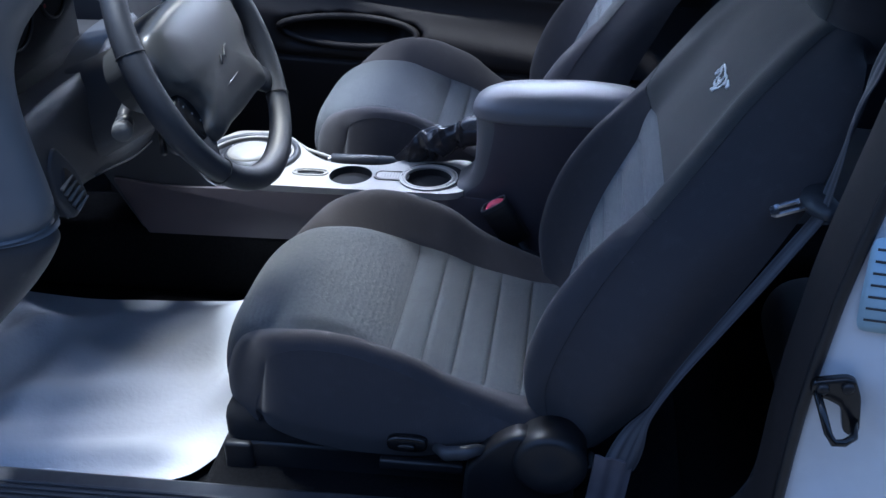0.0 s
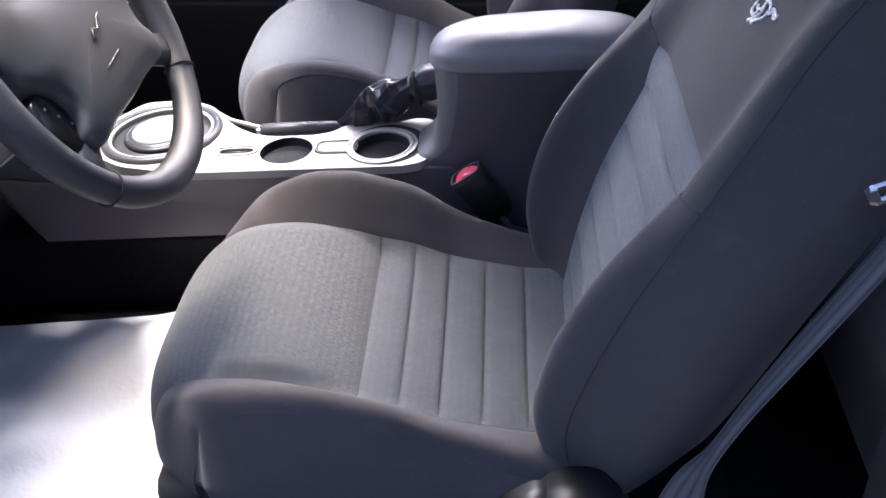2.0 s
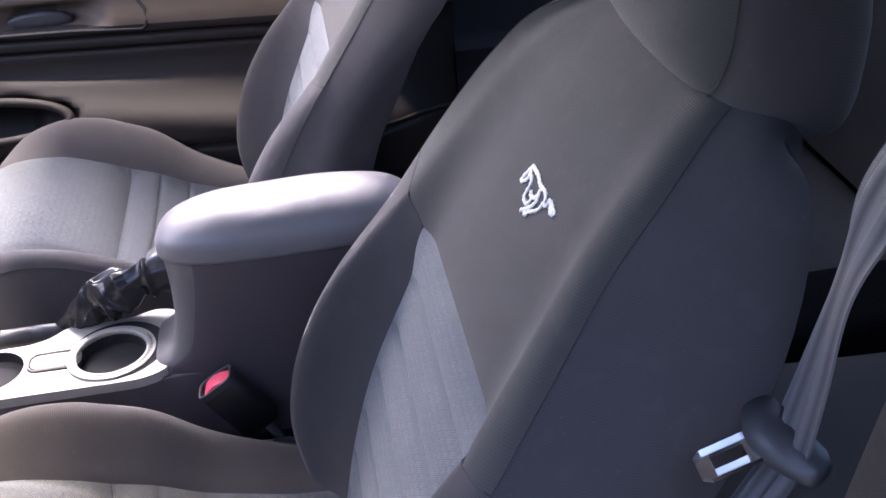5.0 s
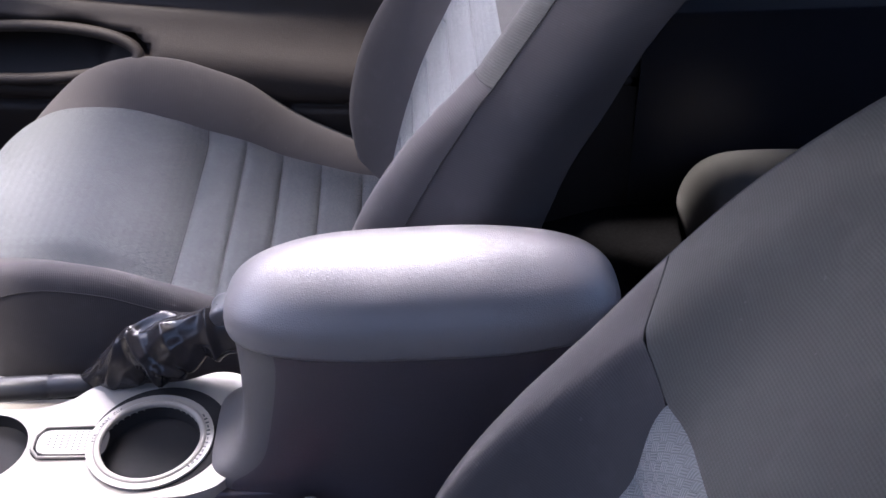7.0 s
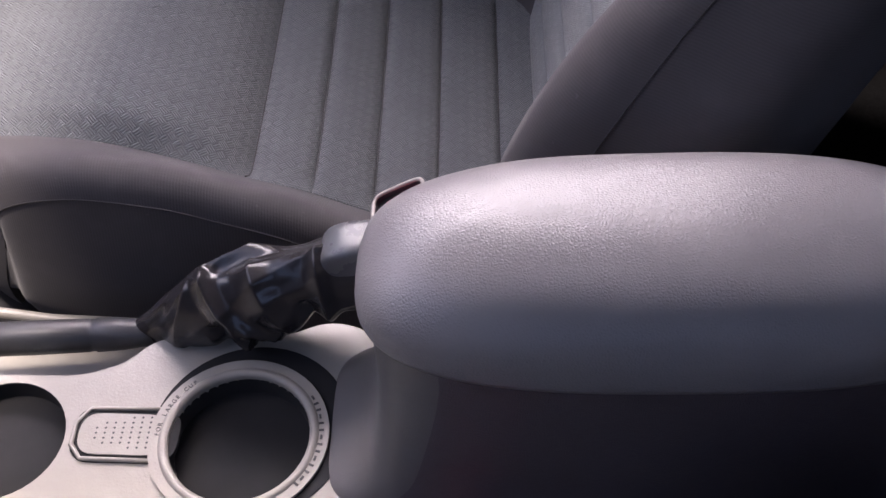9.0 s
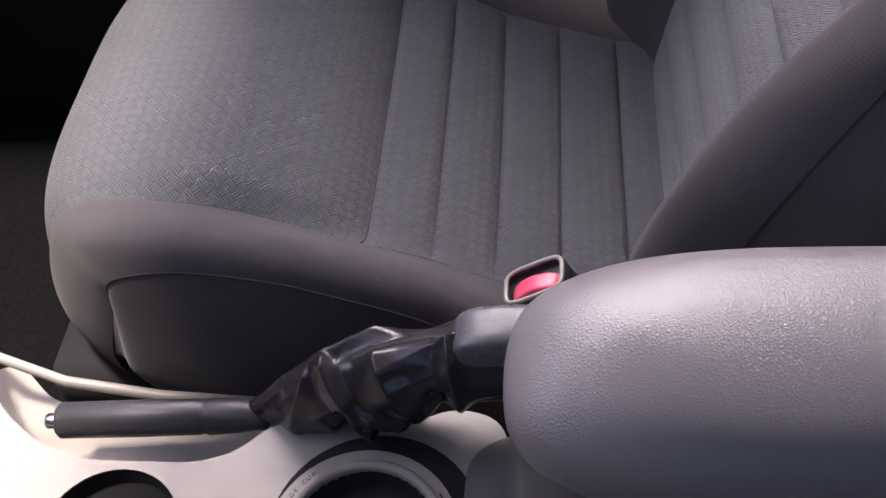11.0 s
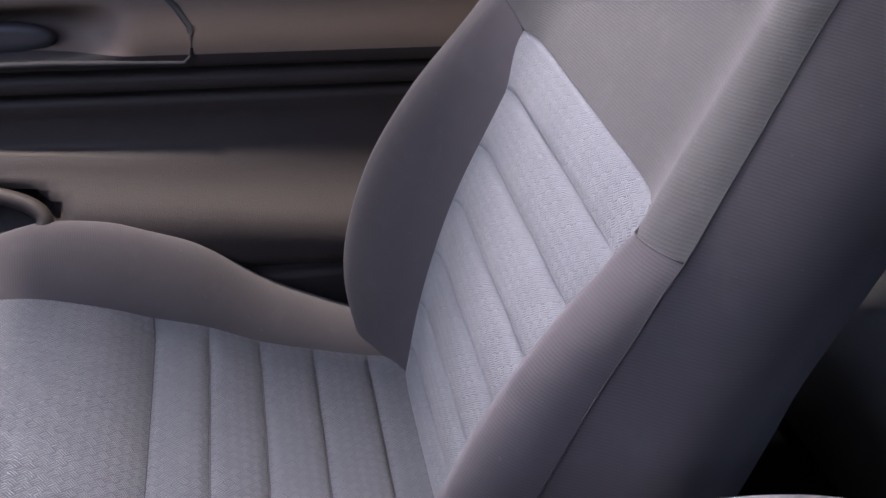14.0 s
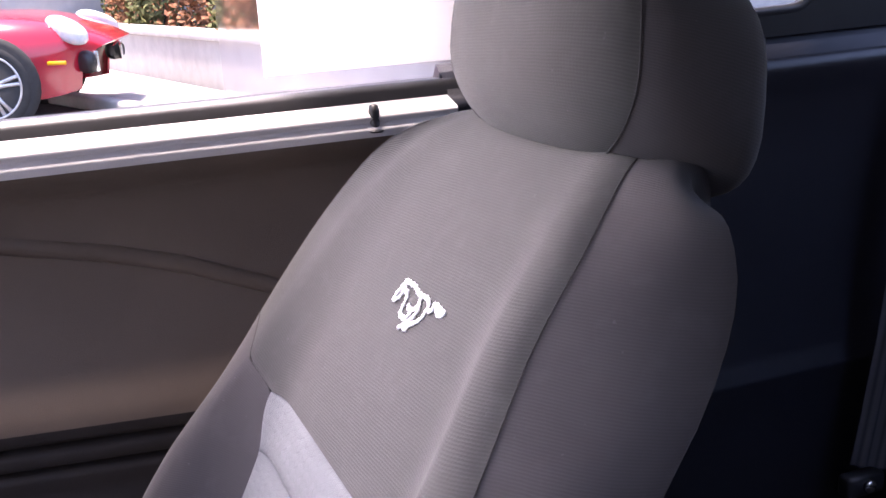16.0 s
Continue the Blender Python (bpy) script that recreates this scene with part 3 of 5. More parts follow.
def back_at(h, v):
    a = abs(v)
    c, b, s = curve_at(BC, h), curve_at(BB, h), curve_at(BS, h)
    if v < 0:                                          # the shoulder towards the driver's door is rolled further back
        s = max(s - 0.004 * ease((h - 3.5) / 1.5), b + 0.001)
    b -= 0.004
    if a <= 0.80:
        x = c + (b - c) * max(0.0, (a - 0.50) / 0.30) ** 2.0
    else:
        x = b + (s + 0.004 - b) * ((a - 0.80) / 0.20) ** 2.4
    return (x, v * curve_at(BN if v < 0 else BW, h), curve_at(BZ, h))


def back_side(side, back):
    def f(h, w):
        x, y, z = back_at(h, side)
        xr = max(curve_at(back, z), x + 0.012)
        flare = max(0.0, curve_at(BW, h) - curve_at(BN, h)) if side < 0 else 0.0
        bulge = max(0.002, 0.022 - 0.36 * flare) * math.sin(w * math.pi) ** 1.7 + flare * (1 - (1 - w) ** (1.6 - 0.6 * ease((h - 6) / 2))) + 0.004 * w
        drop = -0.012 * w * (1 if h < 0.6 else 0) * (1 - h / 0.6) - 0.042 * ease((h - 6.6) / 2.4) * w**2.2
        return (x + (xr - x) * w, y + side * bulge, z + drop)
    return f


def emblem(parent, ox, oy):
    """White stitched emblem high on the backrest."""
    strokes = [[(0.0355, 0.0156), (0.0398, 0.0059), (0.0421, -0.0021), (0.0371, -0.0013), (0.0309, 0.0051), (0.0352, 0.0135)],
               [(0.0354, 0.0149), (0.0267, 0.0153), (0.0166, 0.0157), (0.0099, 0.0130), (0.0021, 0.0123), (-0.0061, 0.0138), (-0.0136, 0.0125), (-0.0166, 0.0094)],
               [(0.0324, 0.0097), (0.0222, 0.0070), (0.0212, -0.0001), (0.0206, -0.0077), (0.0142, -0.0075), (0.0076, -0.0087), (0.0057, -0.0010)],
               [(0.0141, 0.0024), (0.0094, -0.0008), (0.0, 0.0019), (0.0006, 0.0123)],
               [(0.0119, -0.0157), (0.0043, -0.0100), (-0.0027, -0.0024), (-0.0043, 0.0033), (0.0001, 0.0089)],
               [(0.0081, -0.0125), (-0.0020, -0.0138), (-0.0003, -0.0099), (-0.0074, -0.0062), (-0.0152, 0.0001), (-0.0152, 0.0063), (-0.0170, 0.0098)],
               [(-0.0160, 0.0072), (-0.0240, 0.0074), (-0.0212, 0.0129), (-0.0272, 0.0133), (-0.0316, 0.0090), (-0.0398, 0.0090), (-0.0421, 0.0132), (-0.0356, 0.0120), (-0.0266, 0.0142), (-0.0208, 0.0125)]]

    def lay(p):
        z = 0.7415 + p[1] * 0.785
        h = 4.0
        while curve_at(BZ, h) < z:
            h += 0.01
        a = 0.93 * p[0] - 0.006
        x, _, _ = back_at(h, a / 0.21)
        return (x + ox - 0.0022, a + oy, z + 0.0017)

    def smooth(line):
        for _ in range(2):
            line = [line[0]] + [(a[0] * k + b[0] * (1 - k), a[1] * k + b[1] * (1 - k)) for a, b in zip(line, line[1:]) for k in (0.75, 0.25)] + [line[-1]]
        return line

    bm = bmesh.new()
    for line in strokes:
        line = smooth(line)
        more = tube([lay(p) for p in line], [0.0019 + 0.0005 * math.sin(2.1 * k) for k in range(len(line))], 8, False, 0.45, (-0.785, 0, 0.62))
        me = bpy.data.meshes.new("stitching")
        more.to_mesh(me)
        more.free()
        bm.from_mesh(me)
        bpy.data.meshes.remove(me)
    part("stitched_emblem", bm, WHITE_THREAD, parent, "white embroidered emblem")


def stitch_line(f, points, parent, ox, oy, radius=0.0011):
    """A row of thread along a seam of the surface f."""
    part("stitching", tube([(p[0] + ox, p[1] + oy, p[2]) for p in (f(*q) for q in points)], radius, 5), SEAM, parent)


def headrest(seat, ox, oy):
    cx, cz = 0.766, 0.893

    def at(t, p):
        """t: from the bottom (0) to the top (1); p: angle round, 0 faces the front."""
        lat = (t - 0.5) * math.pi
        p += 0.30 * (t - 0.5) * math.sin(p)
        e1 = 0.62 + 0.12 * ease(0.2 - math.cos(p))
        e2 = 0.58 + 0.16 * ease(-math.cos(p))
        cl, sl = math.copysign(abs(math.cos(lat)) ** e1, math.cos(lat)), math.copysign(abs(math.sin(lat)) ** e1, math.sin(lat))
        cp, sp = math.copysign(abs(math.cos(p)) ** e2, math.cos(p)), math.copysign(abs(math.sin(p)) ** e2, math.sin(p))
        x = -0.064 * cl * cp
        y = 0.142 * cl * sp * (1 - 0.06 * sl)
        z = 0.072 * sl
        z -= 0.62 * x * (0.4 + 0.6 * ease(0.5 - z / 0.10))
        x += 0.12 * z - 0.010 * (1 - (y / 0.14) ** 2) * (1 if cp > 0 else 0)
        return (cx + x + ox, y + oy, cz + z)

    ts = span(0.02, 0.98, 22)
    cut = 1.0
    head = sheet("headrest", at, ts, span(-cut, cut, 26), UPPER, seat, "dark cloth headrest", seam=0.0012, soft=0.003, skirt=0.01, edges=(0, 0, 1, 1))
    for name, a, b in (("headrest_side", cut, 2.75), ("headrest_side", -2.75, -cut)):
        sheet(name, at, ts, span(a, b, 12), BOLSTER, head, seam=0.0012, soft=0.003, skirt=0.01, edges=(0, 0, 1, 1))
    sheet("headrest_shell", at, ts, span(2.75, 2 * math.pi - 2.75, 14), BLACK, head, "black plastic back of the headrest", seam=-0.003, soft=0.02, skirt=0.01, edges=(0, 0, 1, 1))
    for s in (-1, 1):
        part("stitching", tube([at(t, s * cut) for t in span(0.06, 0.94, 30)], 0.0006, 5), SEAM, head)
        part("post", tube([(cx + ox + 0.01, oy + s * 0.055, 0.80), (cx + ox, oy + s * 0.055, 0.86)], 0.006, 10), CHROME, head)


def front_seat(name, ox, oy, label, controls, tilt=0.0, back=BR):
    seat = thing(name, (ox + 0.22, oy, FLOOR), label, "car seat", "front seats")

    def put(f):
        def g(u, v):
            x, y, z = f(u, v)
            return (x + ox, y + oy, z)
        return g

    def low(f):
        """As put, with the cushion tipped up at its front."""
        def g(u, v):
            x, y, z = f(u, v)
            return (x + ox + tilt * 0.22, y + oy, z + tilt * (0.395 - x))
        return g

    # cushion
    sheet("cushion_front", low(cushion_at), span(1.0, 7, 76), span(-VI, VI, 40), INSERT, seat, "grey basket weave cloth thigh pad", puff=0.005, seam=0.003, soft=0.004, skirt=0.012, edges=(0.2, 0, 0.4, 0.4), puffs=(0, 1, 1, 1), roll=0.02)
    stitch_line(low(cushion_at), [(7.0, v) for v in span(-VI, VI, 40)], seat, 0, 0, 0.0007)
    for k in range(7, 12):
        sheet("cushion_rib", low(cushion_at), span(k, k + 1, 18), span(-VI, VI, 36), INSERT, seat, puff=0.0042, seam=0.0028, soft=0.0022, skirt=0.012, edges=(0 if k == 7 else 1, 1, 0.25, 0.25), puffs=(1, 1, 1, 1), roll=0.008, taper=0.012)
        if k > 7:                                      # thread at the bottom of the seam
            stitch_line(low(lambda u, v: (lambda p: (p[0], p[1], p[2] - 0.0024))(cushion_at(u, v))), [(k, v) for v in span(-0.93 * VI, 0.93 * VI, 30)], seat, 0, 0, 0.0006)
    for s in (-1, 1):
        sheet("cushion_bolster", low(cushion_at), span(1.0, 12, 76), span(VI, 1, 18) if s > 0 else span(-1, -VI, 18), BOLSTER, seat, "dark cloth side bolster", puff=0.002, seam=0.0012, soft=0.004, skirt=0.012, edges=(0, 0, 1, 0.3) if s > 0 else (0, 0, 0.3, 1))
        sheet("cushion_side", low(valance_at(s)), span(2.6, 12, 66), span(0, 1, 18), BOLSTER, seat, "dark cloth side of the cushion", puff=0.0, seam=0.0 if controls and s < 0 else 0.0006, soft=0.003, skirt=0.012, flip=s < 0)
        if not (controls and s < 0):
            stitch_line(low(cushion_at), [(u, s * 0.999) for u in span(2.7, 11.8, 90)], seat, 0, 0, 0.0005)
    part("seat_base", box(ox + 0.0, ox + 0.45, oy - 0.20, oy + 0.20, 0.27, 0.335, 0.02, 3), FOAM_AND_SHADE, seat, "black underside of the cushion")
    for s in (-1, 1):
        part("seat_rail", box(ox + 0.01, ox + 0.50, oy + s * 0.185 - 0.018, oy + s * 0.185 + 0.018, 0.215, 0.285, 0.006), BLACK, seat, "black steel seat rail")
        part("rail_foot", box(ox + 0.0, ox + 0.04, oy + s * 0.19 - 0.02, oy + s * 0.19 + 0.02, FLOOR, 0.285, 0.005), BLACK, seat, "black steel rail foot")
    # backrest
    seams = [0.0, 0.44, 0.93, 1.49, 2.06, 2.68, 3.36, 4.0]
    for a, b in zip(seams, seams[1:]):
        sheet("backrest_rib", put(lambda h, v: back_at(h, v * edge_of(h))), span(a, b, 18), span(-1, 1, 36), INSERT_FINE_LIT, seat, puff=0.0058, seam=0.0027, soft=0.0022, skirt=0.012, edges=(1, 1, 0.2, 0.2), puffs=(1, 1, 1, 1), roll=0.010, taper=0.012)

    def lower_side(side):
        def f(a, b):
            h = a * (4 + (0.55 if side > 0 else 0.10) * b)
            e = edge_of(min(h, 4.0))
            return back_at(h, side * (e + (1 - e) * b))
        return f

    def upper(a, v):
        h0 = 4 + (0.55 if v > 0 else 0.10) * max(0.0, (abs(v) - edge_of(4)) / (1 - edge_of(4)))
        return back_at(h0 + (9 - h0) * a, v)

    for s in (-1, 1):
        sheet("backrest_bolster", put(lower_side(s)), span(0, 1, 44), span(0, 1, 16), BOLSTER, seat, "dark cloth backrest bolster", puff=0.002, seam=0.0007, soft=0.003, skirt=0.012, flip=s < 0, edges=(1, 0, 1, 1), puffs=(1, 1, 1, 1))
        sheet("backrest_side", put(back_side(s, back)), span(0, 9, 54), span(0, 1, 14), BOLSTER, seat, "dark cloth side of the backrest", seam=0.0003, soft=0.003, skirt=0.012, flip=s < 0)
        if s < 0:
            stitch_line(lambda h, k, s=s: (lambda p: (p[0] - 0.0002, p[1] + s * 0.0003, p[2]))(back_at(h, s * 0.998)), [(h, 0) for h in span(0.2, 8.8, 60)], seat, ox, oy, 0.0004)
        stitch_line(put(lower_side(s)), [(0.999, b) for b in span(0, 0.98, 14)], seat, 0, 0, 0.0006)
    sheet("backrest_top", put(upper), span(0, 1, 40), span(-1, 1, 44), UPPER, seat, "plain dark cloth upper backrest", puff=0.002, seam=0.0004, soft=0.003, skirt=0.012, edges=(0, 1, 1, 1), puffs=(1, 1, 1, 1))

    def rear(h, v):
        x, y, z = back_at(h, 1)
        xr = max(curve_at(back, z), x + 0.012)
        return (xr + 0.012 * (1 - v * v), v * (curve_at(BW, h) + 0.004), z - 0.042 * ease((h - 6.6) / 2.4) * abs(v))

    sheet("backrest_rear", put(rear), span(0, 8.7, 30), span(-1, 1, 12), BOLSTER, seat, "dark cloth back of the seat", flip=True)
    emblem(seat, ox, oy)
    headrest(seat, ox, oy)
    if controls:
        y = oy - 0.262
        cover = [(0.338, 0.322), (0.360, 0.350), (0.380, 0.368), (0.403, 0.382), (0.425, 0.376), (0.440, 0.350), (0.470, 0.330), (0.475, 0.262), (0.332, 0.258)]
        m = pose(ox, y, 0, 90, 0, 0)
        part("recliner_cover", slab(rounded(cover, 4, 0.012), -0.020, 0.008, m, 0.006, 3), BLACK, seat, "black plastic recliner cover")
        part("recliner_disc", turned([(0.044, -0.030), (0.0455, 0.010), (0.0450, 0.014), (0.0420, 0.0185), (0.0385, 0.0205), (0.036, 0.0212), (0.0, 0.0220)], 48, pose(ox + 0.4435, y - 0.002, 0.346, 90, 0, 0)), BLACK, seat, "round black hinge cap with bevelled rim")
        part("switch_plate", slab(oval(0.262, 0.340, 0.026, 0.0115, 28, 3), 0.0, 0.010, pose(ox, y + 0.020, 0, 90, 0, 0), 0.003), GLOSS, seat, "glossy black seat switch plate")
        part("switch_knob", slab(oval(0.262, 0.340, 0.011, 0.0045, 20, 3), 0.008, 0.016, pose(ox, y + 0.020, 0, 90, 0, 0), 0.002), GLOSS, seat)
        part("recliner_lever", tube([(ox + 0.300, y + 0.008, 0.343), (ox + 0.315, y - 0.006, 0.3455), (ox + 0.338, y - 0.006, 0.3495), (ox + 0.352, y + 0.0, 0.350), (ox + 0.365, y + 0.010, 0.345)], [0.006, 0.0095, 0.0095, 0.008, 0.005], 12, flat=1.0), SLATE, seat, "grey plastic recliner lever")
        part("lower_trim", box(ox + 0.225, ox + 0.335, y + 0.010, y + 0.022, 0.298, 0.3125, 0.003), BLACK, seat)
        part("front_bar", tube([(ox + 0.0, oy - 0.19, 0.262), (ox + 0.0, oy + 0.19, 0.262)], 0.008, 8), BLACK, seat)
    return seat


front_seat("bucket_seat", 0.0, 0.0, "driver's bucket seat in dark grey cloth with ribbed insert", True)
front_seat("bucket_seat", -0.059, 0.70, "passenger bucket seat in dark grey cloth with ribbed insert", False, 0.08, BR_UPRIGHT)


# ---- centre console ----
def console():
    con = thing("centre_console", (0.1, 0.36, FLOOR), "charcoal centre console with satin grey cup holder plate", "console")
    TOP = 0.427
    near = [(-0.085, 0.300), (0.235, 0.294), (0.262, 0.304), (0.274, 0.33), (0.276, 0.40), (0.268, 0.425), (0.243, 0.432), (0.215, 0.420), (0.140, 0.420), (0.124, 0.402), (0.10, 0.394), (0.035, 0.395),
            (0.008, 0.404), (-0.022, 0.426), (-0.046, 0.455), (-0.075, 0.50), (-0.12, 0.528), (-0.19, 0.525), (-0.226, 0.47), (-0.232, 0.41), (-0.215, 0.358), (-0.175, 0.327), (-0.125, 0.313)]
    holes = [oval(0.0625, 0.352, 0.0375, 0.0375, 40), oval(0.199, 0.352, 0.0395, 0.0395, 44), oval(-0.010, 0.356, 0.0245, 0.0080, 24, 3), oval(-0.135, 0.418, 0.074, 0.074, 40)]
    part("top_plate", holed_plate(rounded(near, 5, 0.016), holes, TOP, 0.012), SILVER, con, "satin grey plastic top plate", smooth=False)
    for (cx, cy, r, deep) in ((0.0625, 0.352, 0.0375, 0.07), (0.199, 0.352, 0.0395, 0.075)):
        bucket = turned([(r, TOP - 0.001), (r * 0.95, TOP - deep * 0.55), (r * 0.80, TOP - deep * 0.6), (r * 0.78, TOP - deep), (0.001, TOP - deep)], 40, Matrix.Translation((cx, cy, 0)))
        for f in [f for f in bucket.faces if len(f.verts) > 4 and f.calc_center_median().z > TOP - 0.01]:
            bmesh.ops.delete(bucket, geom=[f], context="FACES_ONLY")
        part("cup_holder", bucket, FOAM_AND_SHADE, con, "black cup holder well")
    ring = part("cup_ring", tube([(0.199 + 0.0425 * math.cos(a), 0.352 + 0.0425 * math.sin(a), TOP + 0.0005) for a in span(0, 2 * math.pi, 44)[:-1]], 0.0032, 8, True), SILVER, con, "raised ring round the cup holder")
    part("ring_face", holed_plate(oval(0.199, 0.352, 0.0505, 0.0505, 44), [oval(0.199, 0.352, 0.0400, 0.0400, 44)], TOP + 0.0025, 0.004), SILVER, con, smooth=False)
    # flat black sheets on the plate, painting the shade of a sunken surround
    part("ring_shade_sheet", holed_plate(oval(0.2045, 0.3570, 0.0560, 0.0560, 48), [oval(0.199, 0.352, 0.0398, 0.0398, 44)], TOP + 0.0004, 0.0024), FOAM_AND_SHADE, con, "flat black sheet for the shade in the recess round the ring", smooth=False)
    part("tray_shade_sheet", slab(rounded([(0.104, 0.3375), (0.165, 0.3355), (0.165, 0.3705), (0.104, 0.3725)], 6, 0.014), TOP - 0.002, TOP + 0.0008), FOAM_AND_SHADE, con, "flat black sheet for the shade in the gap round the tray", smooth=False)
    # moulded writing round the ring; what is worn away is left as small bars
    for k, c in enumerate("FOR LARGE CUP"):
        if c != " ":
            a = 3.12 - 0.070 * k
            part("letter", letter(c, 0.0036, Matrix.Translation((0.199 + 0.0448 * math.cos(a), 0.352 + 0.0448 * math.sin(a), TOP + 0.0025)) @ pose(0, 0, 0, 0, 0, math.degrees(a) - 90)), SLATE, con, smooth=False)
    for k, a in enumerate(span(-0.7, 0.55, 13)):
        bm = box(-0.0014, 0.0014, -0.0006, 0.0006, 0, 0.0005, 0)
        bm.transform(Matrix.Translation((0.199 + 0.0462 * math.cos(a), 0.352 + 0.0462 * math.sin(a), TOP + 0.0025)) @ pose(0, 0, 0, 0, 0, math.degrees(a) + (90 if k % 3 == 1 else 0)))
        part("moulded_mark", bm, SLATE, con, smooth=False)
    dimples = bmesh.new()
    for i in range(9):
        for j in range(7):
            if (i - 8) ** 2 / 60 + (j - 3) ** 2 / 11 < 1:
                bmesh.ops.create_circle(dimples, cap_ends=True, segments=6, radius=0.00075, matrix=Matrix.Translation((0.113 + 0.0050 * i, 0.345 + 0.0032 * j, TOP + 0.0020)))
    part("tray_dimples", dimples, SLATE, con, "rows of tiny dark dimples", smooth=False)
    part("coin_tray", slab(rounded([(0.108, 0.342), (0.158, 0.340), (0.158, 0.366), (0.108, 0.368)], 6, 0.012), TOP - 0.003, TOP + 0.0016), SILVER, con, "shallow dimpled tray beside the cup holder", smooth=False)
    part("tray_rim", tube([(x, y, TOP + 0.001) for x, y in [(0.158, 0.370), (0.112, 0.371), (0.105, 0.362), (0.105, 0.348), (0.112, 0.339), (0.158, 0.337)]], 0.0015, 6), SILVER, con)
    part("slot_rim", tube([(x, y, TOP + 0.0005) for x, y in oval(-0.010, 0.356, 0.030, 0.0125, 30, 3)], 0.0022, 8, True), SILVER, con, "raised rim of the switch slot")
    part("slot_well", box(-0.036, 0.016, 0.346, 0.366, TOP - 0.02, TOP - 0.004, 0.001), BLACK, con)
    for k in range(3):
        part("slot_bar", tube([(-0.026, 0.3525 + 0.0035 * k, TOP - 0.0035), (0.006, 0.3525 + 0.0035 * k, TOP - 0.0035)], 0.0011, 6), SLATE, con)
    # gear lever surround
    GX, GY = -0.135, 0.418
    for r, z, t, mat in ((0.083, TOP + 0.001, 0.0070, SLATE), (0.0755, TOP + 0.002, 0.0030, SILVER), (0.052, TOP + 0.001, 0.0045, BLACK)):
        part("gear_ring", tube([(GX + r * math.cos(a), GY + r * math.sin(a), z) for a in span(0, 2 * math.pi, 44)[:-1]], t, 8, True), mat, con, "ring round the gear lever")
    part("gear_collar", turned([(0.074, TOP - 0.010), (0.073, TOP - 0.004), (0.056, TOP - 0.002), (0.046, TOP + 0.004), (0.044, TOP + 0.006), (0.040, TOP + 0.006)], 32, Matrix.Translation((GX, GY, 0))), SLATE, con, "dark collar of the gear lever")
    part("gear_cap", turned([(0.043, TOP + 0.004), (0.042, TOP + 0.0085), (0.028, TOP + 0.013), (0.014, TOP + 0.014), (0.0, TOP + 0.014)], 32, Matrix.Translation((GX, GY, 0))), SILVER, con, "satin grey cap round the gear lever")
    part("top_bed", slab([(-0.36, 0.310), (0.24, 0.310), (0.24, 0.39), (-0.04, 0.40), (-0.10, 0.50), (-0.30, 0.53), (-0.36, 0.53)], 0.397, 0.4135), FOAM_AND_SHADE, con, "charcoal bed under the plate", smooth=False)
    tray = [(-0.07, 0.485), (-0.045, 0.44), (0.0, 0.395), (0.20, 0.390), (0.20, 0.452), (0.05, 0.452), (-0.02, 0.462), (-0.05, 0.49)]
    part("brake_tray", slab(rounded(tray, 4, 0.012), 0.366, 0.381), SILVER, con, "satin grey well under the brake lever", smooth=False)
    part("tray_edge", tube([(-0.075, 0.492, 0.424), (-0.045, 0.470, 0.418), (0.0, 0.458, 0.410), (0.06, 0.453, 0.403), (0.14, 0.451, 0.398)], 0.0035, 8), SILVER, con, "pale edge of the well")
    for ob in con.children:                            # all that lies on the plate
        ob.data.transform(Matrix.Translation((0.006, -0.009, 0)))
    # sides
    near = rounded([(-0.285, 0.30), (0.320, 0.30), (0.320, 0.4175), (-0.25, 0.4150), (-0.345, 0.427)], 5, 0.008)
    far = rounded([(-0.285, 0.30), (0.320, 0.30), (0.320, 0.350), (-0.30, 0.350)], 5, 0.008)
    for y, outline in ((0.2975, near), (0.404, far)):
        part("side_panel", slab(outline, -0.004, 0.004, pose(0, y, 0, 90, 0, 0), 0.002), CONSOLE, con, "charcoal moulded side panel")
    # the bin under the lid: its front sweeps forward into the plate, its corners are rounded
    LX, LY, RX, RY = 0.4275, 0.3515, 0.1450, 0.0615
    FRONT = [(0.300, 0.252), (0.418, 0.252), (0.4225, 0.252), (0.4275, 0.256), (0.434, 0.267), (0.446, 0.279), (0.465, 0.2855), (0.500, 0.2885), (0.535, 0.2880), (0.5525, 0.2865)]
    TURN = math.radians(48)

    def bin_at(u, v):
        z = 0.300 + 0.2525 * u
        front, power = curve_at(FRONT, z), 5.2 - 2.3 * ease((z - 0.43) / 0.12)
        rx, c, k = (LX + RX - 0.003 - front) / 2, math.cos(v), math.sin(v)
        return (front + rx - rx * math.copysign(abs(c) ** (2 / power), c), LY + 0.0590 * math.copysign(abs(k) ** (2 / power), k), z)

    heights = span(0.0, 0.44, 4)[:-1] + span(0.44, 1.0, 40)
    sheet("front_slope", bin_at, heights, span(-TURN, TURN, 40), SLOPE_SHADED, con, "curved rise up to the armrest, darkened for shade", flip=True)
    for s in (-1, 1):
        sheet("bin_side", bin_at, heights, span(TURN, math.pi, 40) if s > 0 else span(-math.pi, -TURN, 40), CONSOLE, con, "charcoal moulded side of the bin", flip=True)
    # the lid: a long loaf with blunt ends, upright sides and a nearly flat crown
    bm, rings = bmesh.new(), []
